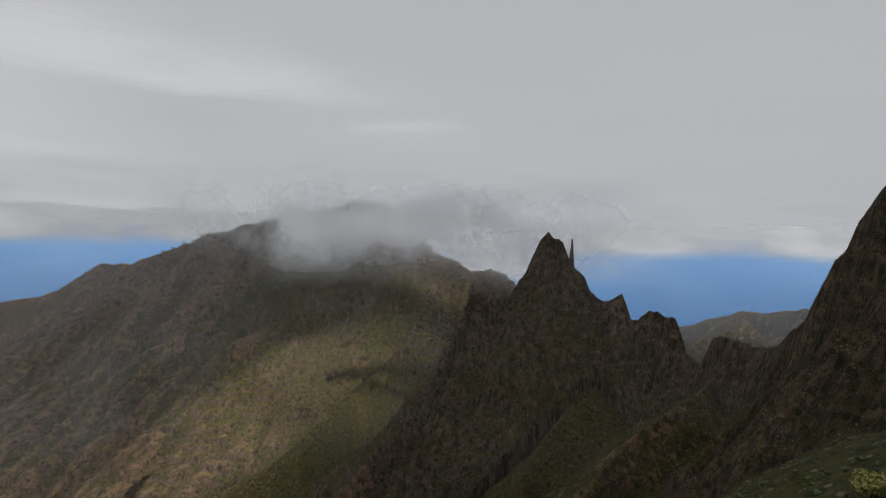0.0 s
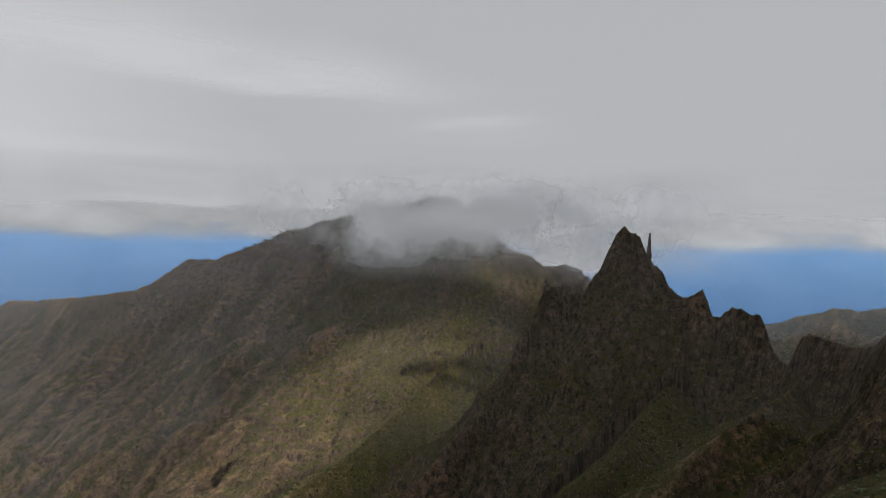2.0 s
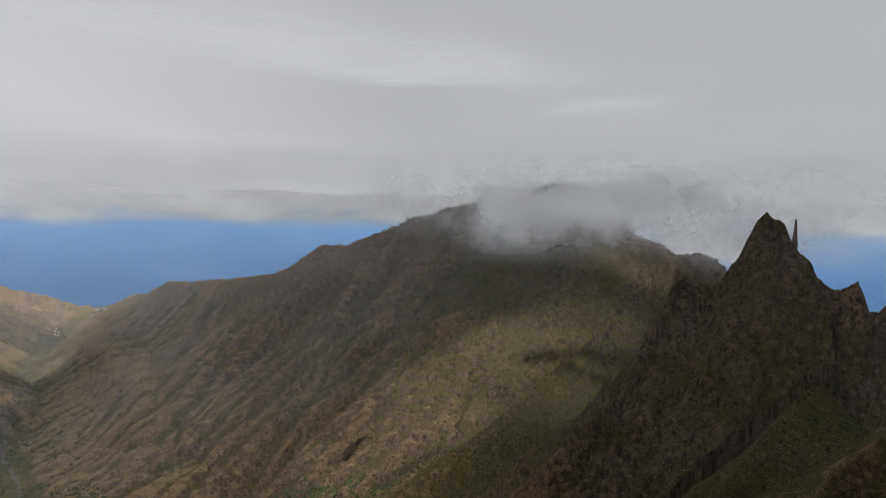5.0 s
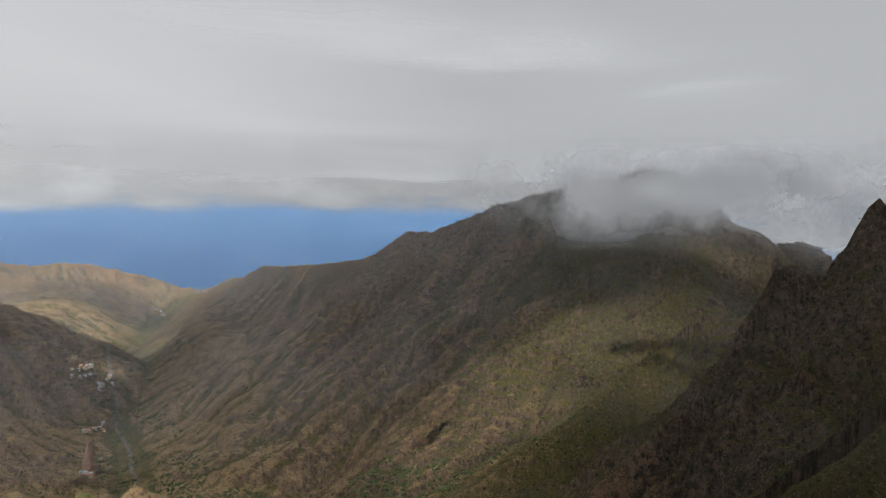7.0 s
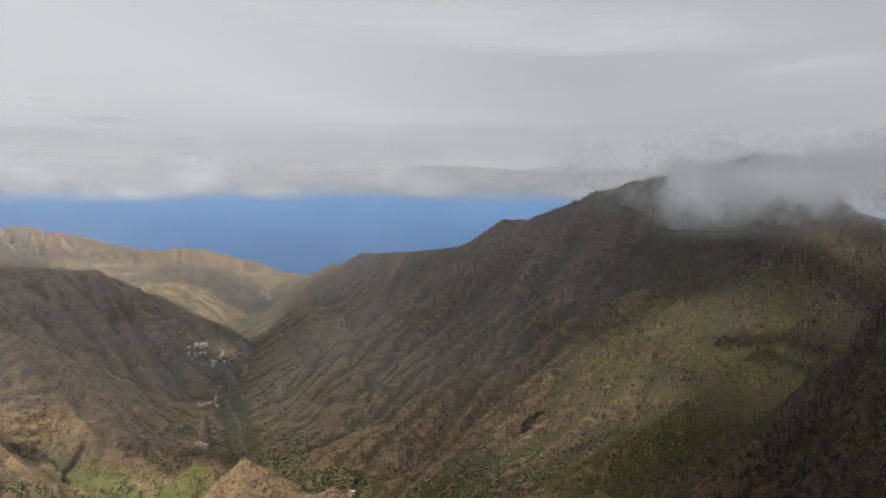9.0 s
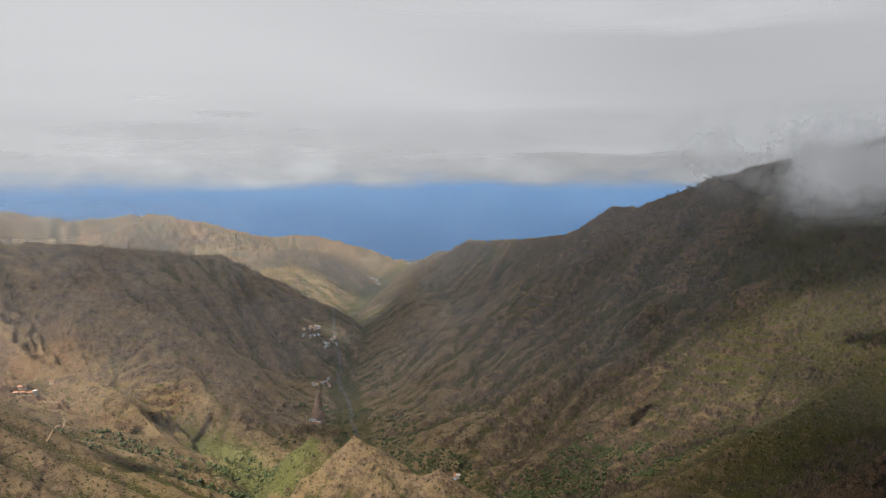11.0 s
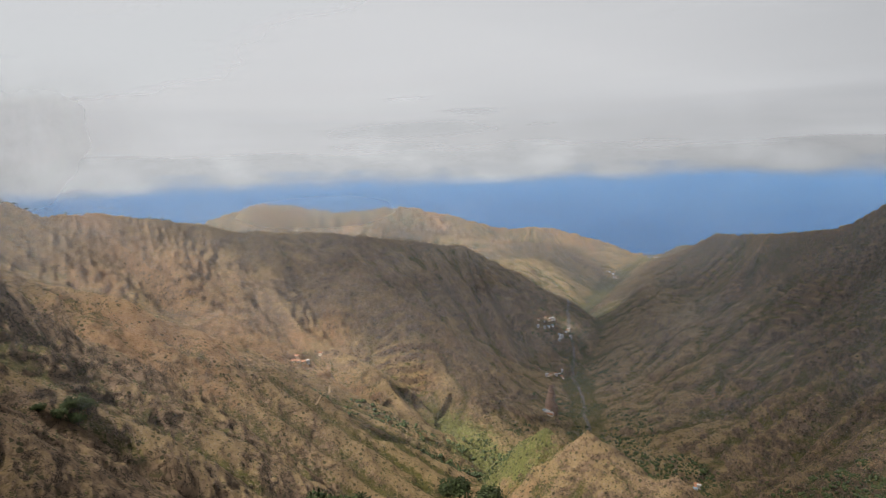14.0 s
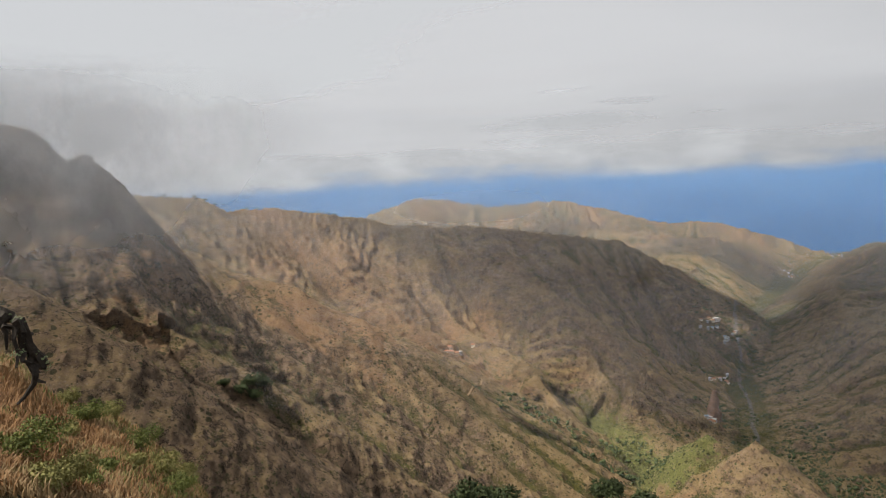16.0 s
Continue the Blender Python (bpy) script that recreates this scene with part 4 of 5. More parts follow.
def haze_cover(b, e, far):
    """Thicker over the valley and towards the coast, with a bank of mist along the hillside's crest."""
    k = {620: 0.06, 950: 0.08, 1300: 0.095, 2350: 0.105, 3050: 0.115}[far]
    k = k * (0.55 + 0.45 * ramp(b, 8, 42) + 0.2 * ramp(b, 55, 80))
    if far == 3050:
        k = k + 0.10 * ramp(-b, 12, 18)
    if far == 1300:
        k = k + 0.05 * np.exp(-((b - 74) / 15) ** 2) * np.exp(-((e + 4.2) / 2.6) ** 2) + 0.06 * np.exp(-((b - 24) / 9) ** 2) * np.exp(-((e + 3.5) / 4) ** 2)
    if far == 2350:
        k = k + 0.12 * np.exp(-((b - 72) / 10) ** 2) * np.exp(-((e + 3.6) / 2.0) ** 2)
    return k * ramp(e, -32, -14) * ramp(-e, -0.6, 2.2)


for _far in (620, 950, 1300, 2350, 3050):
    curtain("haze", "thin bluish haze hanging in the valley air", _far, (-60, 130), (-30, 0.6), FAR_HAZE if _far > 1000 else HAZE, lambda b, e, far=_far: haze_cover(b, e, far), _far * 0.16)
curtain("cloud_bank", "grey cloud bank over the sea horizon", 4600, (-60, 130), (-6, 5), BANK,
        lambda b, e: ramp(e, -2.0, -0.3) * 1.25 + 1.1 * ramp(e, -5.2, -2.4) * np.exp(-((b + 4.5) / 8.5) ** 2), 60)
WISP = vapour("torn cloud", 1.4, 0.0085, 0.33, 0.66, (1.0, 1.0, 1.0), (1, 1, 0.8), False)
for _far, _k in ((930, 0.0), (1000, 1.2)):
    curtain("summit_mist", "white mist drifting over the summit", _far, (-24, 36), (-6, 6.5), WISP,
            lambda b, e, k=_k: 0.86 * ramp(e - np.interp(b - k, (-24, -13, -6, -2, 2, 7, 12, 18, 26, 34), (-0.5, -4.6, -5.4, -4.4, -4.8, -5.0, -5.2, -4.2, -1.4, 2.0)), 0.0, 6.4) * ramp(-e, -5.6, 0.5) * ramp(b, -20, -3) * ramp(-b, -26, -12), 40)
for _far in (400, 445):
    curtain("mountain_mist", "grey mist hanging on the mountain", _far, (80, 130), (-12, 10), GREY_MIST,
            lambda b, e: (0.46 * ramp(e, -11, 3) + 0.26 * ramp(e, -1, 4)) * ramp(b, 82, 106) * ramp(-e, -10, -5), 20)


# ---- things ----
def mesh_of(name, verts, faces, mat, smooth=False):
    me = bpy.data.meshes.new(name)
    me.from_pydata([tuple(v) for v in verts], [], [tuple(f) for f in faces])
    me.materials.append(mat)
    if smooth:
        me.polygons.foreach_set("use_smooth", np.ones(len(me.polygons), bool))
    me.update()
    return me


def part(name, bm, mat, parent, label=""):
    me = bpy.data.meshes.new(name)
    bm.to_mesh(me)
    bm.free()
    me.materials.append(mat)
    ob = new(name, me)
    ob.parent = parent
    if label:
        ob["label"] = label
    return ob


def box(bm, x0, x1, y0, y1, z0, z1):
    v = [bm.verts.new(p) for p in ((x0, y0, z0), (x1, y0, z0), (x1, y1, z0), (x0, y1, z0), (x0, y0, z1), (x1, y0, z1), (x1, y1, z1), (x0, y1, z1))]
    for f in ((3, 2, 1, 0), (4, 5, 6, 7), (0, 1, 5, 4), (1, 2, 6, 5), (2, 3, 7, 6), (3, 0, 4, 7)):
        bm.faces.new([v[i] for i in f])


ROCK = plain("bare basalt", (0.10, 0.075, 0.058), 0.95, 0.45, 0.12, 0.8)
RED_ROCK = plain("red tuff", (0.17, 0.105, 0.075), 0.95, 0.35, 0.10, 0.8)


def column(name, words, kind, bearing, far, z0, z1, wide, mat, lean=0.0, sides=11, rings=14):
    """A free-standing crag: rings that narrow upwards, each pushed about."""
    x0, y0 = polar(bearing, far)
    verts, faces = [], []
    for r in range(rings):
        s = r / (rings - 1)
        for k in range(sides):
            a = 2 * math.pi * k / sides
            n = noise.noise((math.cos(a) * 1.3 + far, math.sin(a) * 1.3, s * 5))
            w = wide * 0.5 * (1.25 - 0.95 * s ** 1.4) * (1 + 0.45 * n)
            verts.append((math.cos(a) * w + lean * s * s * wide, math.sin(a) * w, (z1 - z0) * s))
    for r in range(rings - 1):
        for k in range(sides):
            faces.append((r * sides + k, r * sides + (k + 1) % sides, (r + 1) * sides + (k + 1) % sides, (r + 1) * sides + k))
    faces.append(tuple(range((rings - 1) * sides, rings * sides)))
    ob = new(name, mesh_of(name, verts, faces, mat))
    ob.location = (x0, y0, z0)
    return tagged(ob, words, kind)


column("rock_needle", "slim dark rock needle beside the pinnacle", "rock", -11.05, 898, EYE - 46, EYE - 5.0, 6.0, ROCK, 0.15)
column("rock_tooth", "small jagged rock tooth on the ridge", "rock", -2.7, 868, EYE - 82, EYE - 66, 9, ROCK)
column("rock_tooth", "small jagged rock tooth on the ridge", "rock", -4.1, 878, EYE - 90, EYE - 72, 7, ROCK)
_x, _y, _z, _d = meet(52.9, -21.2)
column("rock_pillar", "reddish rock pillar rising from the valley floor", "rock", 52.9, _d + 10, _z - 12, EYE + (_d + 10) * math.tan(radians(-18.9)), 24, RED_ROCK)

# ---- houses ----
WHITE = plain("white lime wash", (0.50, 0.48, 0.45), 0.85, 0.25, 0.7)
CREAM = plain("cream plaster", (0.55, 0.46, 0.33), 0.85, 0.15, 0.7)
CONCRETE = plain("bare block wall", (0.32, 0.30, 0.28), 0.9, 0.2, 0.7)
TILE = plain("clay roof", (0.36, 0.17, 0.10), 0.85, 0.3, 0.9)
SLAB = plain("flat concrete roof", (0.42, 0.41, 0.39), 0.9, 0.2, 0.6)
TIN = plain("blue roof sheet", (0.20, 0.27, 0.33), 0.6, 0.2, 0.8)
DARK = plain("dark opening", (0.05, 0.05, 0.055), 0.4, 0.2, 1.0)
WOOD = plain("painted door", (0.16, 0.22, 0.26), 0.7, 0.2, 1.0)


def house(wall_mat, roof_mat, long, deep, high, pitched, words):
    """A small house facing -y: walls down into the slope, roof, door, windows with sills."""
    h = new("house")
    bm = bmesh.new()
    box(bm, -long / 2, long / 2, -deep / 2, deep / 2, -4.0, high)
    if pitched:
        ends = [[bm.verts.new((x, -deep / 2, high)), bm.verts.new((x, deep / 2, high)), bm.verts.new((x, 0, high + pitched - 0.1))] for x in (-long / 2, long / 2)]
        bm.faces.new(ends[0]), bm.faces.new(ends[1][::-1])
    part("wall", bm, wall_mat, h)
    bm = bmesh.new()
    if pitched:
        for side in (-1, 1):
            e = [(x, side * (deep / 2 + 0.4), high - 0.15) for x in (-long / 2 - 0.3, long / 2 + 0.3)] + [(x, 0, high + pitched) for x in (long / 2 + 0.3, -long / 2 - 0.3)]
            lo = [bm.verts.new(p) for p in e]
            hi = [bm.verts.new((p[0], p[1], p[2] + 0.2)) for p in e]
            bm.faces.new(lo), bm.faces.new(hi)
            for k in range(4):
                bm.faces.new((lo[k], lo[(k + 1) % 4], hi[(k + 1) % 4], hi[k]))
    else:
        box(bm, -long / 2 - 0.25, long / 2 + 0.25, -deep / 2 - 0.25, deep / 2 + 0.25, high + 0.003, high + 0.3)
    part("roof", bm, roof_mat, h)
    bm = bmesh.new()
    box(bm, -0.5, 0.5, -deep / 2 - 0.06, -deep / 2 + 0.05, 0.05, 2.1)
    part("door", bm, WOOD, h)
    for x in (-long * 0.3, long * 0.3):
        bm = bmesh.new()
        box(bm, x - 0.55, x + 0.55, -deep / 2 - 0.04, -deep / 2 + 0.05, 1.0, 2.2)
        w = part("window", bm, DARK, h)
        bm = bmesh.new()
        box(bm, x - 0.7, x + 0.7, -deep / 2 - 0.15, -deep / 2 - 0.041, 0.88, 0.98)
        part("sill", bm, SLAB, w)
    return tagged(h, words, "house", "houses in the valley")


HOUSE_KINDS = [house(WHITE, SLAB, 7.5, 5.5, 3.0, 0, "small whitewashed house with a flat roof"),
               house(CREAM, TILE, 8, 6, 3.0, 1.8, "small cream house with a clay tile roof"),
               house(CONCRETE, SLAB, 6.5, 6, 5.4, 0, "two-storey grey block house with a flat roof"),
               house(WHITE, TIN, 7.5, 5, 2.8, 1.2, "small white house with a blue sheet roof")]
_rng = random.Random(7)
_used = [False] * 4
# villages: bearing, angle, spread of both, houses
for _b0, _u0, _db, _du, _n in ((53.4, -13.7, 0.9, 0.5, 14), (51.6, -14.8, 0.6, 0.5, 9), (52.6, -18.0, 0.9, 0.35, 9), (53.3, -21.0, 0.5, 0.5, 6), (41.0, -26.0, 0.7, 0.2, 4),
                               (74.2, -16.0, 1.7, 0.25, 7), (47.6, -9.7, 0.9, 0.4, 9), (44.4, -8.15, 0.5, 0.05, 6)):
    for _ in range(_n):
        _x, _y, _z, _d = meet(_b0 + _rng.uniform(-_db, _db), _u0 + _rng.uniform(-_du, _du))
        _k = _rng.choice((0, 1, 1, 2, 2, 3))
        _m = pose(_x, _y, _z + 0.3, 0, 0, _rng.uniform(-30, 30) + math.degrees(math.atan2(-_x, _y)))
        if _used[_k]:
            copy_thing(HOUSE_KINDS[_k], _m)
        else:
            HOUSE_KINDS[_k].matrix_world, _used[_k] = _m, True

# ---- growth ----
SCRUB = leafy("scrub leaves", (0.028, 0.036, 0.013), (0.095, 0.105, 0.034), 0.3)
TREE_GREEN = leafy("tree leaves", (0.020, 0.030, 0.012), (0.062, 0.080, 0.028), 0.4)
PALE_GREEN = leafy("pale shrub leaves", (0.11, 0.11, 0.032), (0.28, 0.255, 0.085), 3.0)
FRESH_GREEN = leafy("fresh shrub leaves", (0.050, 0.068, 0.016), (0.17, 0.185, 0.045), 3.0)
STRAW = leafy("dry grass blades", (0.130, 0.066, 0.028), (0.33, 0.185, 0.080), 0.9)
STRAW_PALE = leafy("bleached grass blades", (0.16, 0.10, 0.045), (0.32, 0.22, 0.11), 0.9)
BARK = plain("grey bark", (0.050, 0.041, 0.033), 0.95, 0.45, 9.0, 0.03)
LICHEN = leafy("hanging lichen", (0.10, 0.13, 0.06), (0.26, 0.30, 0.16), 4.0)

_ico = bmesh.new()
bmesh.ops.create_icosphere(_ico, subdivisions=1, radius=1.0)
ICO_V = np.array([v.co for v in _ico.verts])
ICO_F = np.array([[v.index for v in f.verts] for f in _ico.faces])
_ico.free()


def clumps(name, words, kind, places, sizes, mat, seed, squash=0.7):
    """Many low shrubs as one mesh: each a small, uneven mound of two lobes."""
    rng = np.random.default_rng(seed)
    lobes = 2
    n = len(places)
    base = np.repeat(places, lobes, axis=0)
    size = np.repeat(sizes, lobes) * rng.uniform(0.45, 0.8, n * lobes)
    off = rng.normal(0, 0.42, (n * lobes, 3)) * np.repeat(sizes, lobes)[:, None]
    off[:, 2] = np.abs(off[:, 2]) * 0.6
    jag = rng.uniform(0.55, 1.25, (n * lobes, len(ICO_V), 1))
    v = ICO_V[None] * jag * size[:, None, None] * np.array((1, 1, squash)) + (base + off)[:, None, :]
    f = ICO_F[None] + (np.arange(n * lobes) * len(ICO_V))[:, None, None]
    me = bpy.data.meshes.new(name)
    me.vertices.add(v.shape[0] * v.shape[1])
    me.vertices.foreach_set("co", v.astype(np.float32).ravel())
    me.loops.add(f.size)
    me.loops.foreach_set("vertex_index", f.astype(np.int32).ravel())
    me.polygons.add(f.shape[0] * f.shape[1])
    me.polygons.foreach_set("loop_start", np.arange(0, f.size, 3, dtype=np.int32))
    me.update(calc_edges=True)
    me.materials.append(mat)
    return tagged(new(name, me), words, kind, kind="stuff")


def pick(mask, count, seed):
    """Places on the land where the mask holds."""
    rng = np.random.default_rng(seed)
    k = np.nonzero(mask.ravel())[0]
    k = rng.choice(k, min(count, len(k)), replace=False)
    return np.stack([GX.ravel()[k], GY.ravel()[k], GZ.ravel()[k]], -1), FAR.ravel()[k], rng


_wild = fractal(GX / 60, GY / 60, 3, 301)
_p, _d, _r = pick((FAR > 130) & (FAR < 2600) & (_wild + GULLY * 0.25 > 0.68) & (STREAM > 30), 7000, 11)
clumps("scrub", "dark green scrub scattered over the slopes", "scrub", _p, _r.uniform(0.7, 1.9, len(_p)) * np.clip(_d / 800, 0.45, 1.3), SCRUB, 12)
_p, _d, _r = pick((STREAM < 110) & (_wild > 0.44) & (FAR > 950) & (FAR < 3000), 4200, 13)
clumps("valley_trees", "dark green trees along the valley stream", "trees", _p, 1.2 + 4.0 * _r.uniform(0, 1, len(_p)) ** 2, TREE_GREEN, 14, 0.95)
_p, _d, _r = pick((STREAM < 140) & (_wild > 0.40) & (FAR > 950) & (FAR < 3400), 2400, 19)
clumps("valley_scrub", "green bushes spread over the valley floor", "bushes", _p, 0.8 + 2.2 * _r.uniform(0, 1, len(_p)) ** 2, SCRUB, 20, 0.8)
_p, _d, _r = pick((COVER["lush"] > 0.35) & (FAR > 900) & (FAR < 1400), 110, 15)
clumps("field_shrubs", "green shrubs on the bright valley meadow", "shrubs", _p, _r.uniform(0.8, 2.6, len(_p)), TREE_GREEN, 16, 0.9)
_p, _d, _r = pick((OWNER == NAMES.index("cliff_foot")) & (FAR > 38) & (FAR < 330), 2600, 17)
clumps("slope_shrubs", "green shrubs covering the foot of the cliff", "shrubs", _p, _r.uniform(0.25, 0.9, len(_p)) * np.clip(_d / 130, 0.35, 1), TREE_GREEN, 18, 0.8)


def leaf_crown(name, centres, radii, count, leaf, mat, parent, seed):
    """A crown of small bent leaves, thick at the outside of each bough's clump and with gaps between."""
    rng = np.random.default_rng(seed)
    k = rng.integers(0, len(centres), count)
    way = rng.normal(0, 1, (count, 3))
    way /= np.linalg.norm(way, axis=1)[:, None]
    at = np.array(centres)[k] + way * (np.array(radii)[k] * rng.uniform(0.35, 1.08, count) ** 0.5)[:, None] * np.array((1, 1, 0.75))
    a = rng.normal(0, 1, (count, 3))
    a /= np.linalg.norm(a, axis=1)[:, None]
    b = np.cross(a, way)
    b /= np.linalg.norm(b, axis=1)[:, None] + 1e-9
    size = leaf * rng.uniform(0.6, 1.4, count)[:, None]
    tip, side = a * size, b * size * 0.42
    mid = np.cross(a, b) * size * 0.18
    v = np.stack([at - tip * 0.5, at + side + mid, at + tip * 0.6, at - side + mid], 1)
    f = [(4 * i, 4 * i + 1, 4 * i + 2, 4 * i + 3) for i in range(count)]
    ob = new(name, mesh_of(name, v.reshape(-1, 3), f, mat))
    ob.parent = parent
    return ob


def limb(bm, points, r0, r1, sides=7, rough_by=0.12):
    """A tapered, knotty limb along points."""
    rings = []
    for i, p in enumerate(points):
        p = Vector(p)
        d = (Vector(points[min(i + 1, len(points) - 1)]) - Vector(points[max(i - 1, 0)])).normalized()
        u = d.orthogonal().normalized()
        w = d.cross(u)
        r = r0 + (r1 - r0) * i / (len(points) - 1)
        ring = []
        for k in range(sides):
            a = 2 * math.pi * k / sides
            q = r * (1 + rough_by * 2 * noise.noise(p * 6 + Vector((k, 0, 0))))
            ring.append(bm.verts.new(p + u * math.cos(a) * q + w * math.sin(a) * q))
        rings.append(ring)
    for a, b in zip(rings[:-1], rings[1:]):
        for k in range(sides):
            bm.faces.new((a[k], a[(k + 1) % sides], b[(k + 1) % sides], b[k]))
    bm.faces.new(rings[0][::-1]), bm.faces.new(rings[-1])


def bent(a, b, bow, steps=8, seed=0):
    """Points from a to b, with a wavering course."""
    rng = random.Random(seed)
    a, b = Vector(a), Vector(b)
    out = []
    for i in range(steps + 1):
        s = i / steps
        p = a.lerp(b, s) + Vector((rng.uniform(-1, 1), rng.uniform(-1, 1), rng.uniform(-1, 1))) * bow * math.sin(math.pi * s)
        out.append(p)
    return out


def tree(x, y, z, high, wide, leaves, leaf, mat, words, seed, group="", kind="tree", top_heavy=False):
    t = new("tree" if kind == "tree" else "bush")
    t.location = (x, y, z)
    rng = random.Random(seed)
    bm = bmesh.new()
    top = (rng.uniform(-0.1, 0.1) * high, rng.uniform(-0.1, 0.1) * high, high * 0.6)
    limb(bm, bent((0, 0, -0.05 * high), top, 0.03 * high, 6, seed), 0.035 * high, 0.02 * high)
    part("trunk", bm, BARK, t)
    centres, radii = [], []
    for k in range(9):
        a = k * 2.4 + rng.uniform(-0.5, 0.5)
        out = wide * 0.5 * rng.uniform(0.25, 0.85)
        end = (math.cos(a) * out, math.sin(a) * out, high * rng.uniform(0.55, 0.92))
        if k < 5:
            bm = bmesh.new()
            limb(bm, bent((top[0] * 0.6, top[1] * 0.6, high * 0.38), end, 0.04 * high, 5, seed + k), 0.017 * high, 0.006 * high, 5)
            part("limb", bm, BARK, t)
        if top_heavy and k > 3:
            end = (math.cos(a) * out * 0.6, math.sin(a) * out * 0.6, high - wide * rng.uniform(0.2, 0.45))
        centres.append(end)
        radii.append(wide * rng.uniform(0.16, 0.30))
    leaf_crown("crown", centres, radii, leaves, leaf, mat, t, seed)
    return tagged(t, words, kind, group)


# dark trees on the terraces
for _k, (_b0, _u0, _h, _w) in enumerate(((92.9, -17.9, 10, 12), (92.2, -17.8, 11, 13), (91.6, -17.9, 9, 11), (92.4, -18.6, 8, 11), (94.9, -17.2, 6, 8), (93.5, -18.1, 7, 9))):
    _x, _y, _z, _d = meet(_b0, _u0)
    tree(_x, _y, _z - 1.0, _h * _d / 400, _w * _d / 400, 900, 1.0 * _d / 520, TREE_GREEN, "dark green broad tree on the dry terraces", 40 + _k, "trees on the terraces")

# small trees along the crests
for _k, (_b0, _d) in enumerate([(b, 1675) for b in (18.9, 19.5, 20.1, 20.7, 21.4, 22.2, 23.0)] + [(b, 1760) for b in (84.6, 85.1, 85.6, 86.0, 86.7)]
                               + [(b, 1612) for b in (94.2, 95.0, 95.8, 96.9, 98.0)] + [(b, 1655) for b in (90.9, 91.8)] + [(b, 1840) for b in (77.8, 78.6)]):
    _d = _d + 14 * math.sin(_k * 2.1)
    _f = np.linspace(_d - 60, _d + 60, 41)
    _zz = ground_z(np.full(41, _b0), _f)
    _i = int(np.argmax((_zz - EYE) / _f))
    _x, _y = polar(_b0, _f[_i])
    tree(_x, _y, float(_zz[_i]) - 3.2, 6.5 + 1.5 * math.sin(_k * 3.3), 9.5 + 2 * math.cos(_k * 1.7), 260, 1.2, TREE_GREEN, "small dark tree standing on the ridge crest", 70 + _k, "trees along the crest")

# trees on the steep slope just below the lookout; only their tops reach up
for _k, (_b0, _d, _u, _w) in enumerate(((73.9, 22, -27.0, 1.9), (61.6, 24, -26.8, 1.9), (58.6, 23, -27.8, 1.6), (71.4, 25, -27.8, 1.6))):
    _x, _y = polar(_b0, _d)
    _z = float(ground_z(_b0, _d)[0])
    _h = (EYE + _d * math.tan(radians(_u)) - _z) / 0.98
    tree(_x, _y, _z, _h, _w, 2600, 0.11, TREE_GREEN, "dark leafy tree on the slope below the lookout", 90 + _k, "trees below the lookout", top_heavy=True)

_x, _y, _z, _d = meet(-33.6, -18.2)
tree(_x, _y, _z - 0.3, 0.034 * _d, 0.05 * _d, 1500, 0.004 * _d, PALE_GREEN, "pale green leafy shrub on the cliff foot", 120, kind="shrub")

# ---- the lookout's grassy bench ----
def bench_z(bearing, far):
    return float(ground_z(bearing, far)[0])


_rng = np.random.default_rng(33)
_n = 44000
_b = _rng.uniform(93, 115, _n)
_f = _rng.uniform(5.5, 18.0, _n)
_a = np.radians(_b)
_gx, _gy = -np.sin(_a) * _f, np.cos(_a) * _f
_gz = land(_gx, _gy, 5)[0]
_tuft = fractal(_gx / 0.9, _gy / 0.9, 3, 311)


def blades(name, words, take, mat, tall, seed):
    """Grass as bent blades, three to a tuft."""
    rng = np.random.default_rng(seed)
    x, y, z = _gx[take], _gy[take], _gz[take]
    x, y, z = (np.repeat(q, 3) for q in (x, y, z))
    n = len(x)
    x, y = x + rng.normal(0, 0.05, n), y + rng.normal(0, 0.05, n)
    h = tall * rng.uniform(0.4, 1.3, n)
    a = rng.uniform(0, 2 * math.pi, n)
    lean = rng.uniform(0.3, 1.3, n) * h
    w = 0.0035 + 0.003 * rng.uniform(0, 1, n)
    dx, dy = np.cos(a), np.sin(a)
    v = np.stack([np.stack([x - dy * w, y + dx * w, z - 0.03], -1), np.stack([x + dy * w, y - dx * w, z - 0.03], -1),
                  np.stack([x + dx * lean * 0.4 + dy * w, y + dy * lean * 0.4 - dx * w, z + h * 0.6], -1),
                  np.stack([x + dx * lean * 0.4 - dy * w, y + dy * lean * 0.4 + dx * w, z + h * 0.6], -1),
                  np.stack([x + dx * lean, y + dy * lean, z + h], -1)], 1)
    f = []
    for i in range(n):
        k = 5 * i
        f += [(k, k + 1, k + 2, k + 3), (k + 3, k + 2, k + 4)]
    return tagged(new(name, mesh_of(name, v.reshape(-1, 3), f, mat)), words, "grass", kind="stuff")


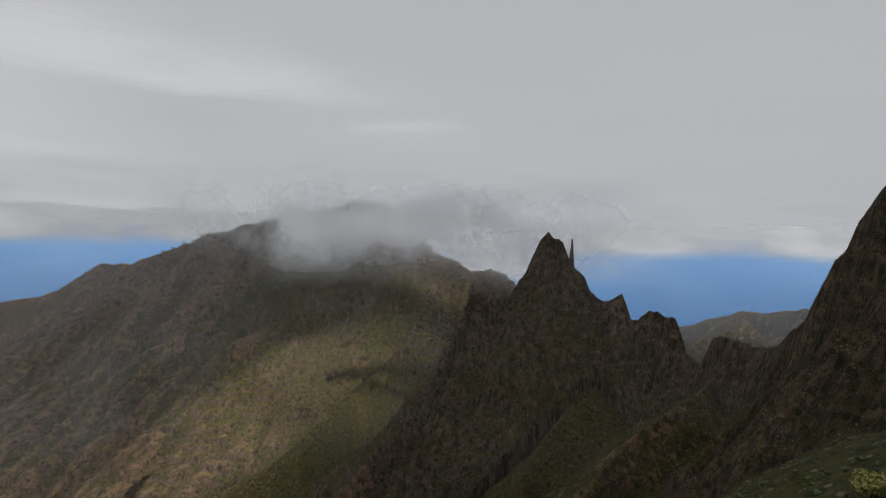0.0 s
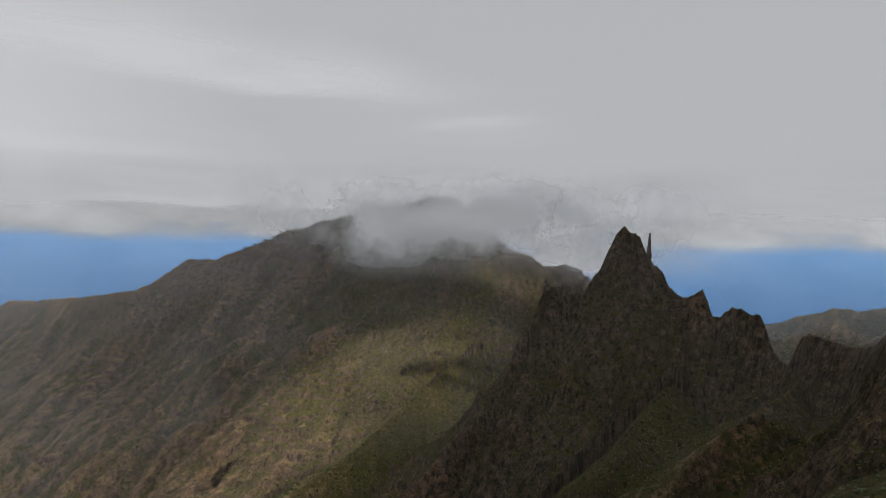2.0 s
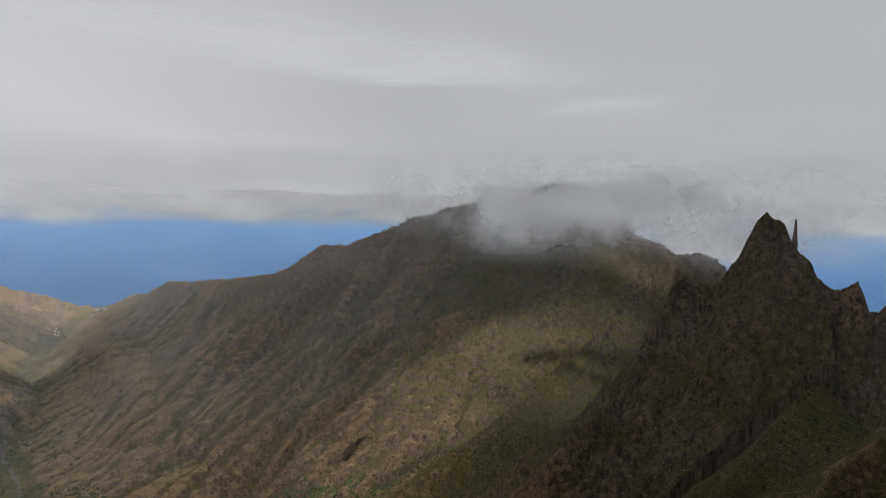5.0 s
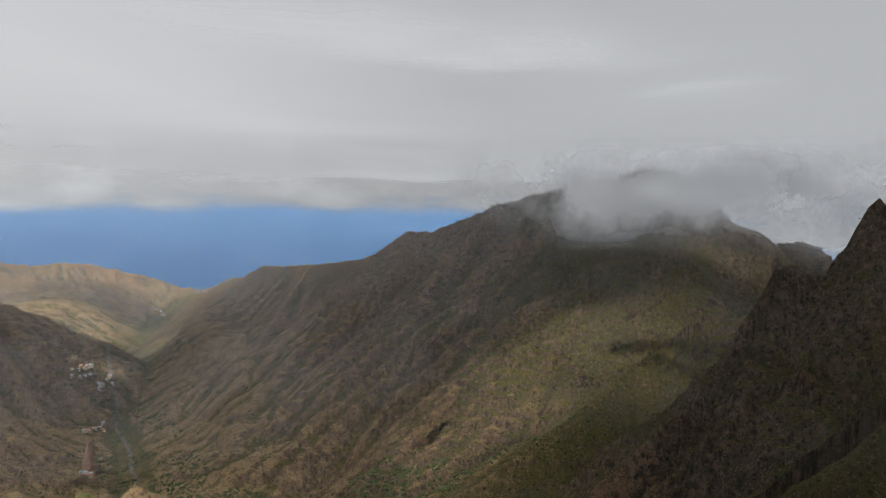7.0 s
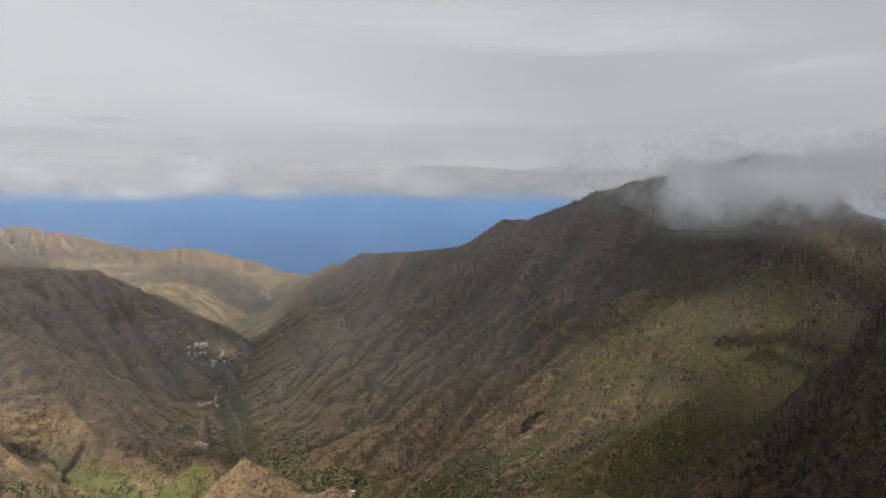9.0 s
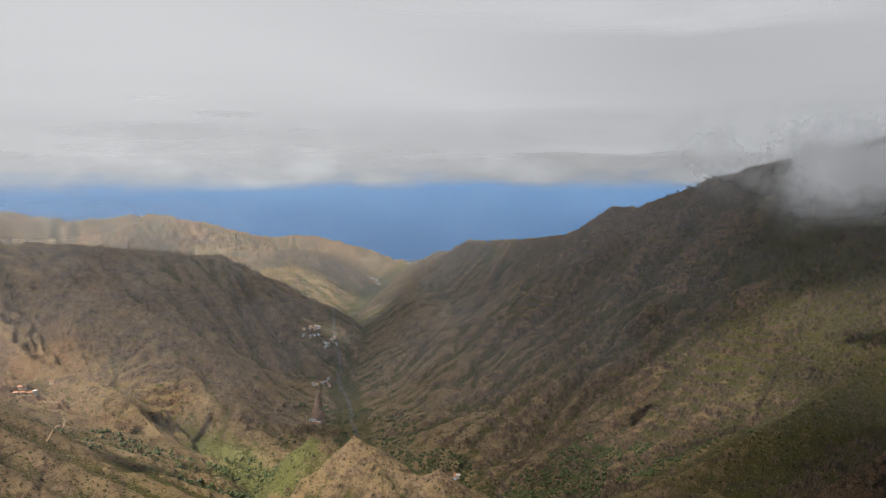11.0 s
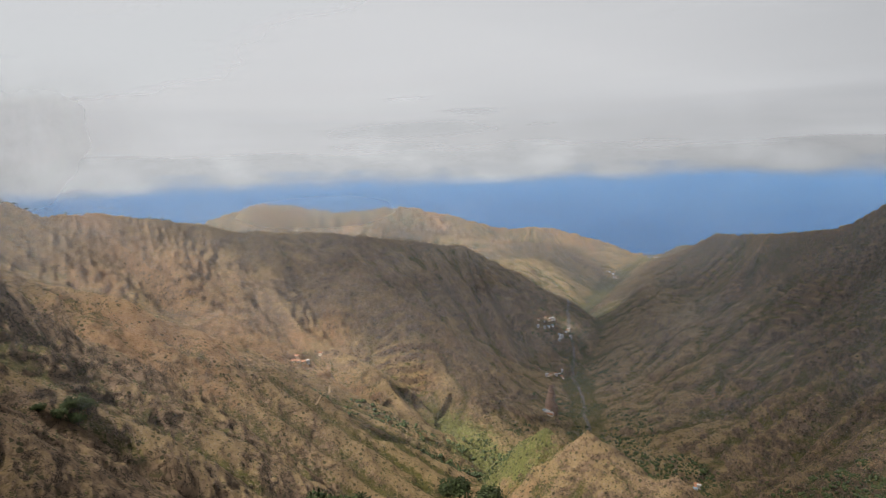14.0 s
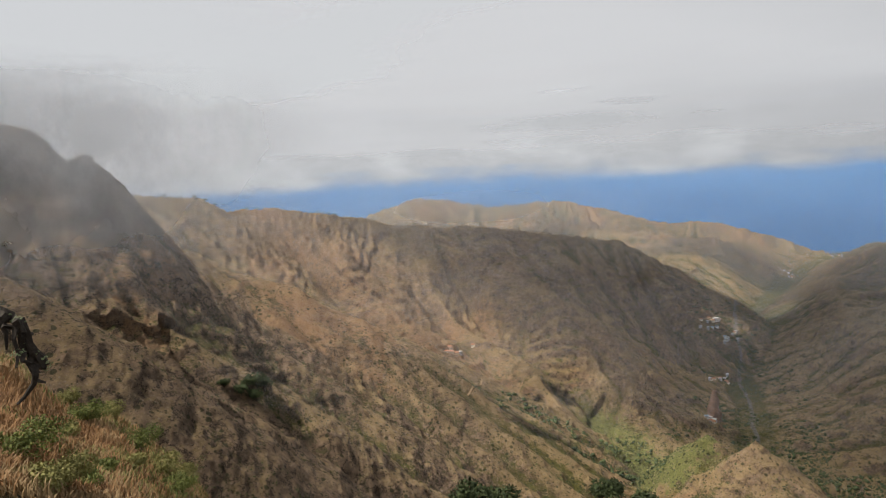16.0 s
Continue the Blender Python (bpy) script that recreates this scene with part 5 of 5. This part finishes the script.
blades("dry_grass", "dry reddish grass on the lookout slope", _tuft > 0.42, STRAW, 0.085, 1)
_fresh = fractal(_gx / 1.6, _gy / 1.6, 3, 317)
blades("green_grass", "fresh green grass and herbs between the dry tufts", _fresh > 0.57, FRESH_GREEN, 0.07, 3)
blades("pale_grass", "bleached straw grass on the lookout slope", (_tuft <= 0.42) | (_tuft > 0.62), STRAW_PALE, 0.085, 2)
for _k, (_b0, _d, _h, _w, _mat) in enumerate(((109.6, 7.0, 0.30, 0.7, FRESH_GREEN), (107.6, 6.8, 0.28, 0.6, PALE_GREEN), (103.6, 13.4, 0.3, 0.6, PALE_GREEN), (101.8, 11.8, 0.42, 0.8, FRESH_GREEN),
                                              (100.4, 11.2, 0.40, 0.8, PALE_GREEN), (106.4, 13.8, 0.26, 0.5, PALE_GREEN), (98.8, 12.6, 0.35, 0.7, PALE_GREEN), (105.2, 12.0, 0.3, 0.6, FRESH_GREEN), (108.8, 6.2, 0.2, 0.5, PALE_GREEN), (106.0, 7.6, 0.16, 0.4, FRESH_GREEN),
                                              (102.8, 9.6, 0.2, 0.45, PALE_GREEN), (104.6, 8.6, 0.14, 0.35, FRESH_GREEN), (99.6, 10.4, 0.3, 0.7, FRESH_GREEN), (107.0, 10.2, 0.16, 0.4, PALE_GREEN))):
    _x, _y = polar(_b0, _d)
    tree(_x, _y, bench_z(_b0, _d), _h, _w, 2300, 0.026, _mat, "low leafy shrub among the dry grass", 140 + _k, "shrubs on the lookout slope", "shrub")


# ---- the gnarled tree at the edge of the lookout ----
def at(bearing, up, far):
    x, y = polar(bearing, far)
    return Vector((x, y, EYE + far * math.tan(radians(up))))


old = new("gnarled_tree")
_root = at(117.5, 0, 5.6)
_root.z = bench_z(117.5, 5.6)
old.location = _root
bm = bmesh.new()
limb(bm, [p - _root for p in bent(_root - Vector((0, 0, 0.2)), at(116, -4.5, 5.5), 0.08, 7, 5)], 0.13, 0.075)
part("trunk", bm, BARK, old)
_course = [at(116, -4.6, 5.5), at(113.0, -7.4, 5.4), at(111.2, -8.6, 5.3), at(110.2, -9.0, 5.3), at(109.4, -9.2, 5.25), at(108.9, -9.7, 5.2), at(108.55, -10.6, 5.2),
           at(108.5, -11.5, 5.2), at(108.2, -12.2, 5.2), at(107.75, -12.6, 5.2), at(107.5, -13.2, 5.2)]
bm = bmesh.new()
limb(bm, [p - _root for p in _course], 0.062, 0.024, 9, 0.7)
part("limb", bm, BARK, old, "dark bare twisted limb")
for _k, _run in enumerate(([at(108.9, -9.7, 5.2), at(109.3, -10.9, 5.15), at(109.1, -12.0, 5.15), at(109.35, -13.0, 5.1)],
                           [at(107.8, -12.6, 5.2), at(108.2, -13.4, 5.2), at(108.4, -14.3, 5.2), at(109.1, -15.2, 5.2), at(109.6, -15.6, 5.2)],
                           [at(110.2, -9.0, 5.3), at(109.7, -10.4, 5.25), at(109.8, -11.6, 5.25)])):
    bm = bmesh.new()
    limb(bm, [p - _root for p in _run], 0.022, 0.008, 6, 0.4)
    part("branch", bm, BARK, old)
_twigs = random.Random(17)
for _k in range(12):
    _from = _course[2 + _k % 9]
    _run = [_from]
    for _ in range(4):
        _run.append(_run[-1] + Vector((_twigs.uniform(-0.05, 0.05), _twigs.uniform(-0.05, 0.05), _twigs.uniform(-0.075, 0.035))))
    bm = bmesh.new()
    limb(bm, [p - _root for p in _run], 0.026, 0.006, 6, 0.5)
    part("twig", bm, BARK, old)
leaf_crown("lichen", [p - _root for p in _course[3:]] + [at(109.1, -12.0, 5.15) - _root], [0.05] * 9, 160, 0.022, LICHEN, old, 9)
tagged(old, "gnarled dark tree with a bare twisted limb and lichen", "tree")


# ---- footpaths ----
TRACK = plain("trodden earth", (0.30, 0.21, 0.125), 0.95, 0.2, 0.3)


def footpath(nodes, wide, words):
    """A trodden path over the slope, seen from the lookout through these bearings and angles."""
    spots = [meet(b, u)[:2] for b, u in nodes]
    pts = []
    for (ax, ay), (bx, by) in zip(spots[:-1], spots[1:]):
        n = max(3, int(math.hypot(bx - ax, by - ay) / 6))
        for k in range(n):
            t = k / n
            sway = 5 * math.sin(len(pts) * 0.55)
            pts.append((ax + (bx - ax) * t + sway * 0.4, ay + (by - ay) * t + sway * 0.6))
    pts = np.array(pts)
    d = np.gradient(pts, axis=0)
    d /= np.linalg.norm(d, axis=1)[:, None] + 1e-9
    side = np.stack([-d[:, 1], d[:, 0]], -1) * wide / 2
    rows = [pts - side, pts, pts + side]
    verts = []
    for r in rows:
        zz = land(r[:, 0], r[:, 1], 5)[0]
        verts.append(np.stack([r[:, 0], r[:, 1], zz + 0.8], -1))
    n = len(pts)
    faces = [(a * n + i, a * n + i + 1, (a + 1) * n + i + 1, (a + 1) * n + i) for a in (0, 1) for i in range(n - 1)]
    ob = new("footpath", mesh_of("footpath", np.concatenate(verts), faces, TRACK, True))
    return tagged(ob, words, "path", kind="structure")


footpath([(73.9, -19.8), (71.7, -18.6), (72.7, -16.9), (75.0, -16.2), (78.5, -15.0)], 1.7, "pale earth path winding up to the hamlet")
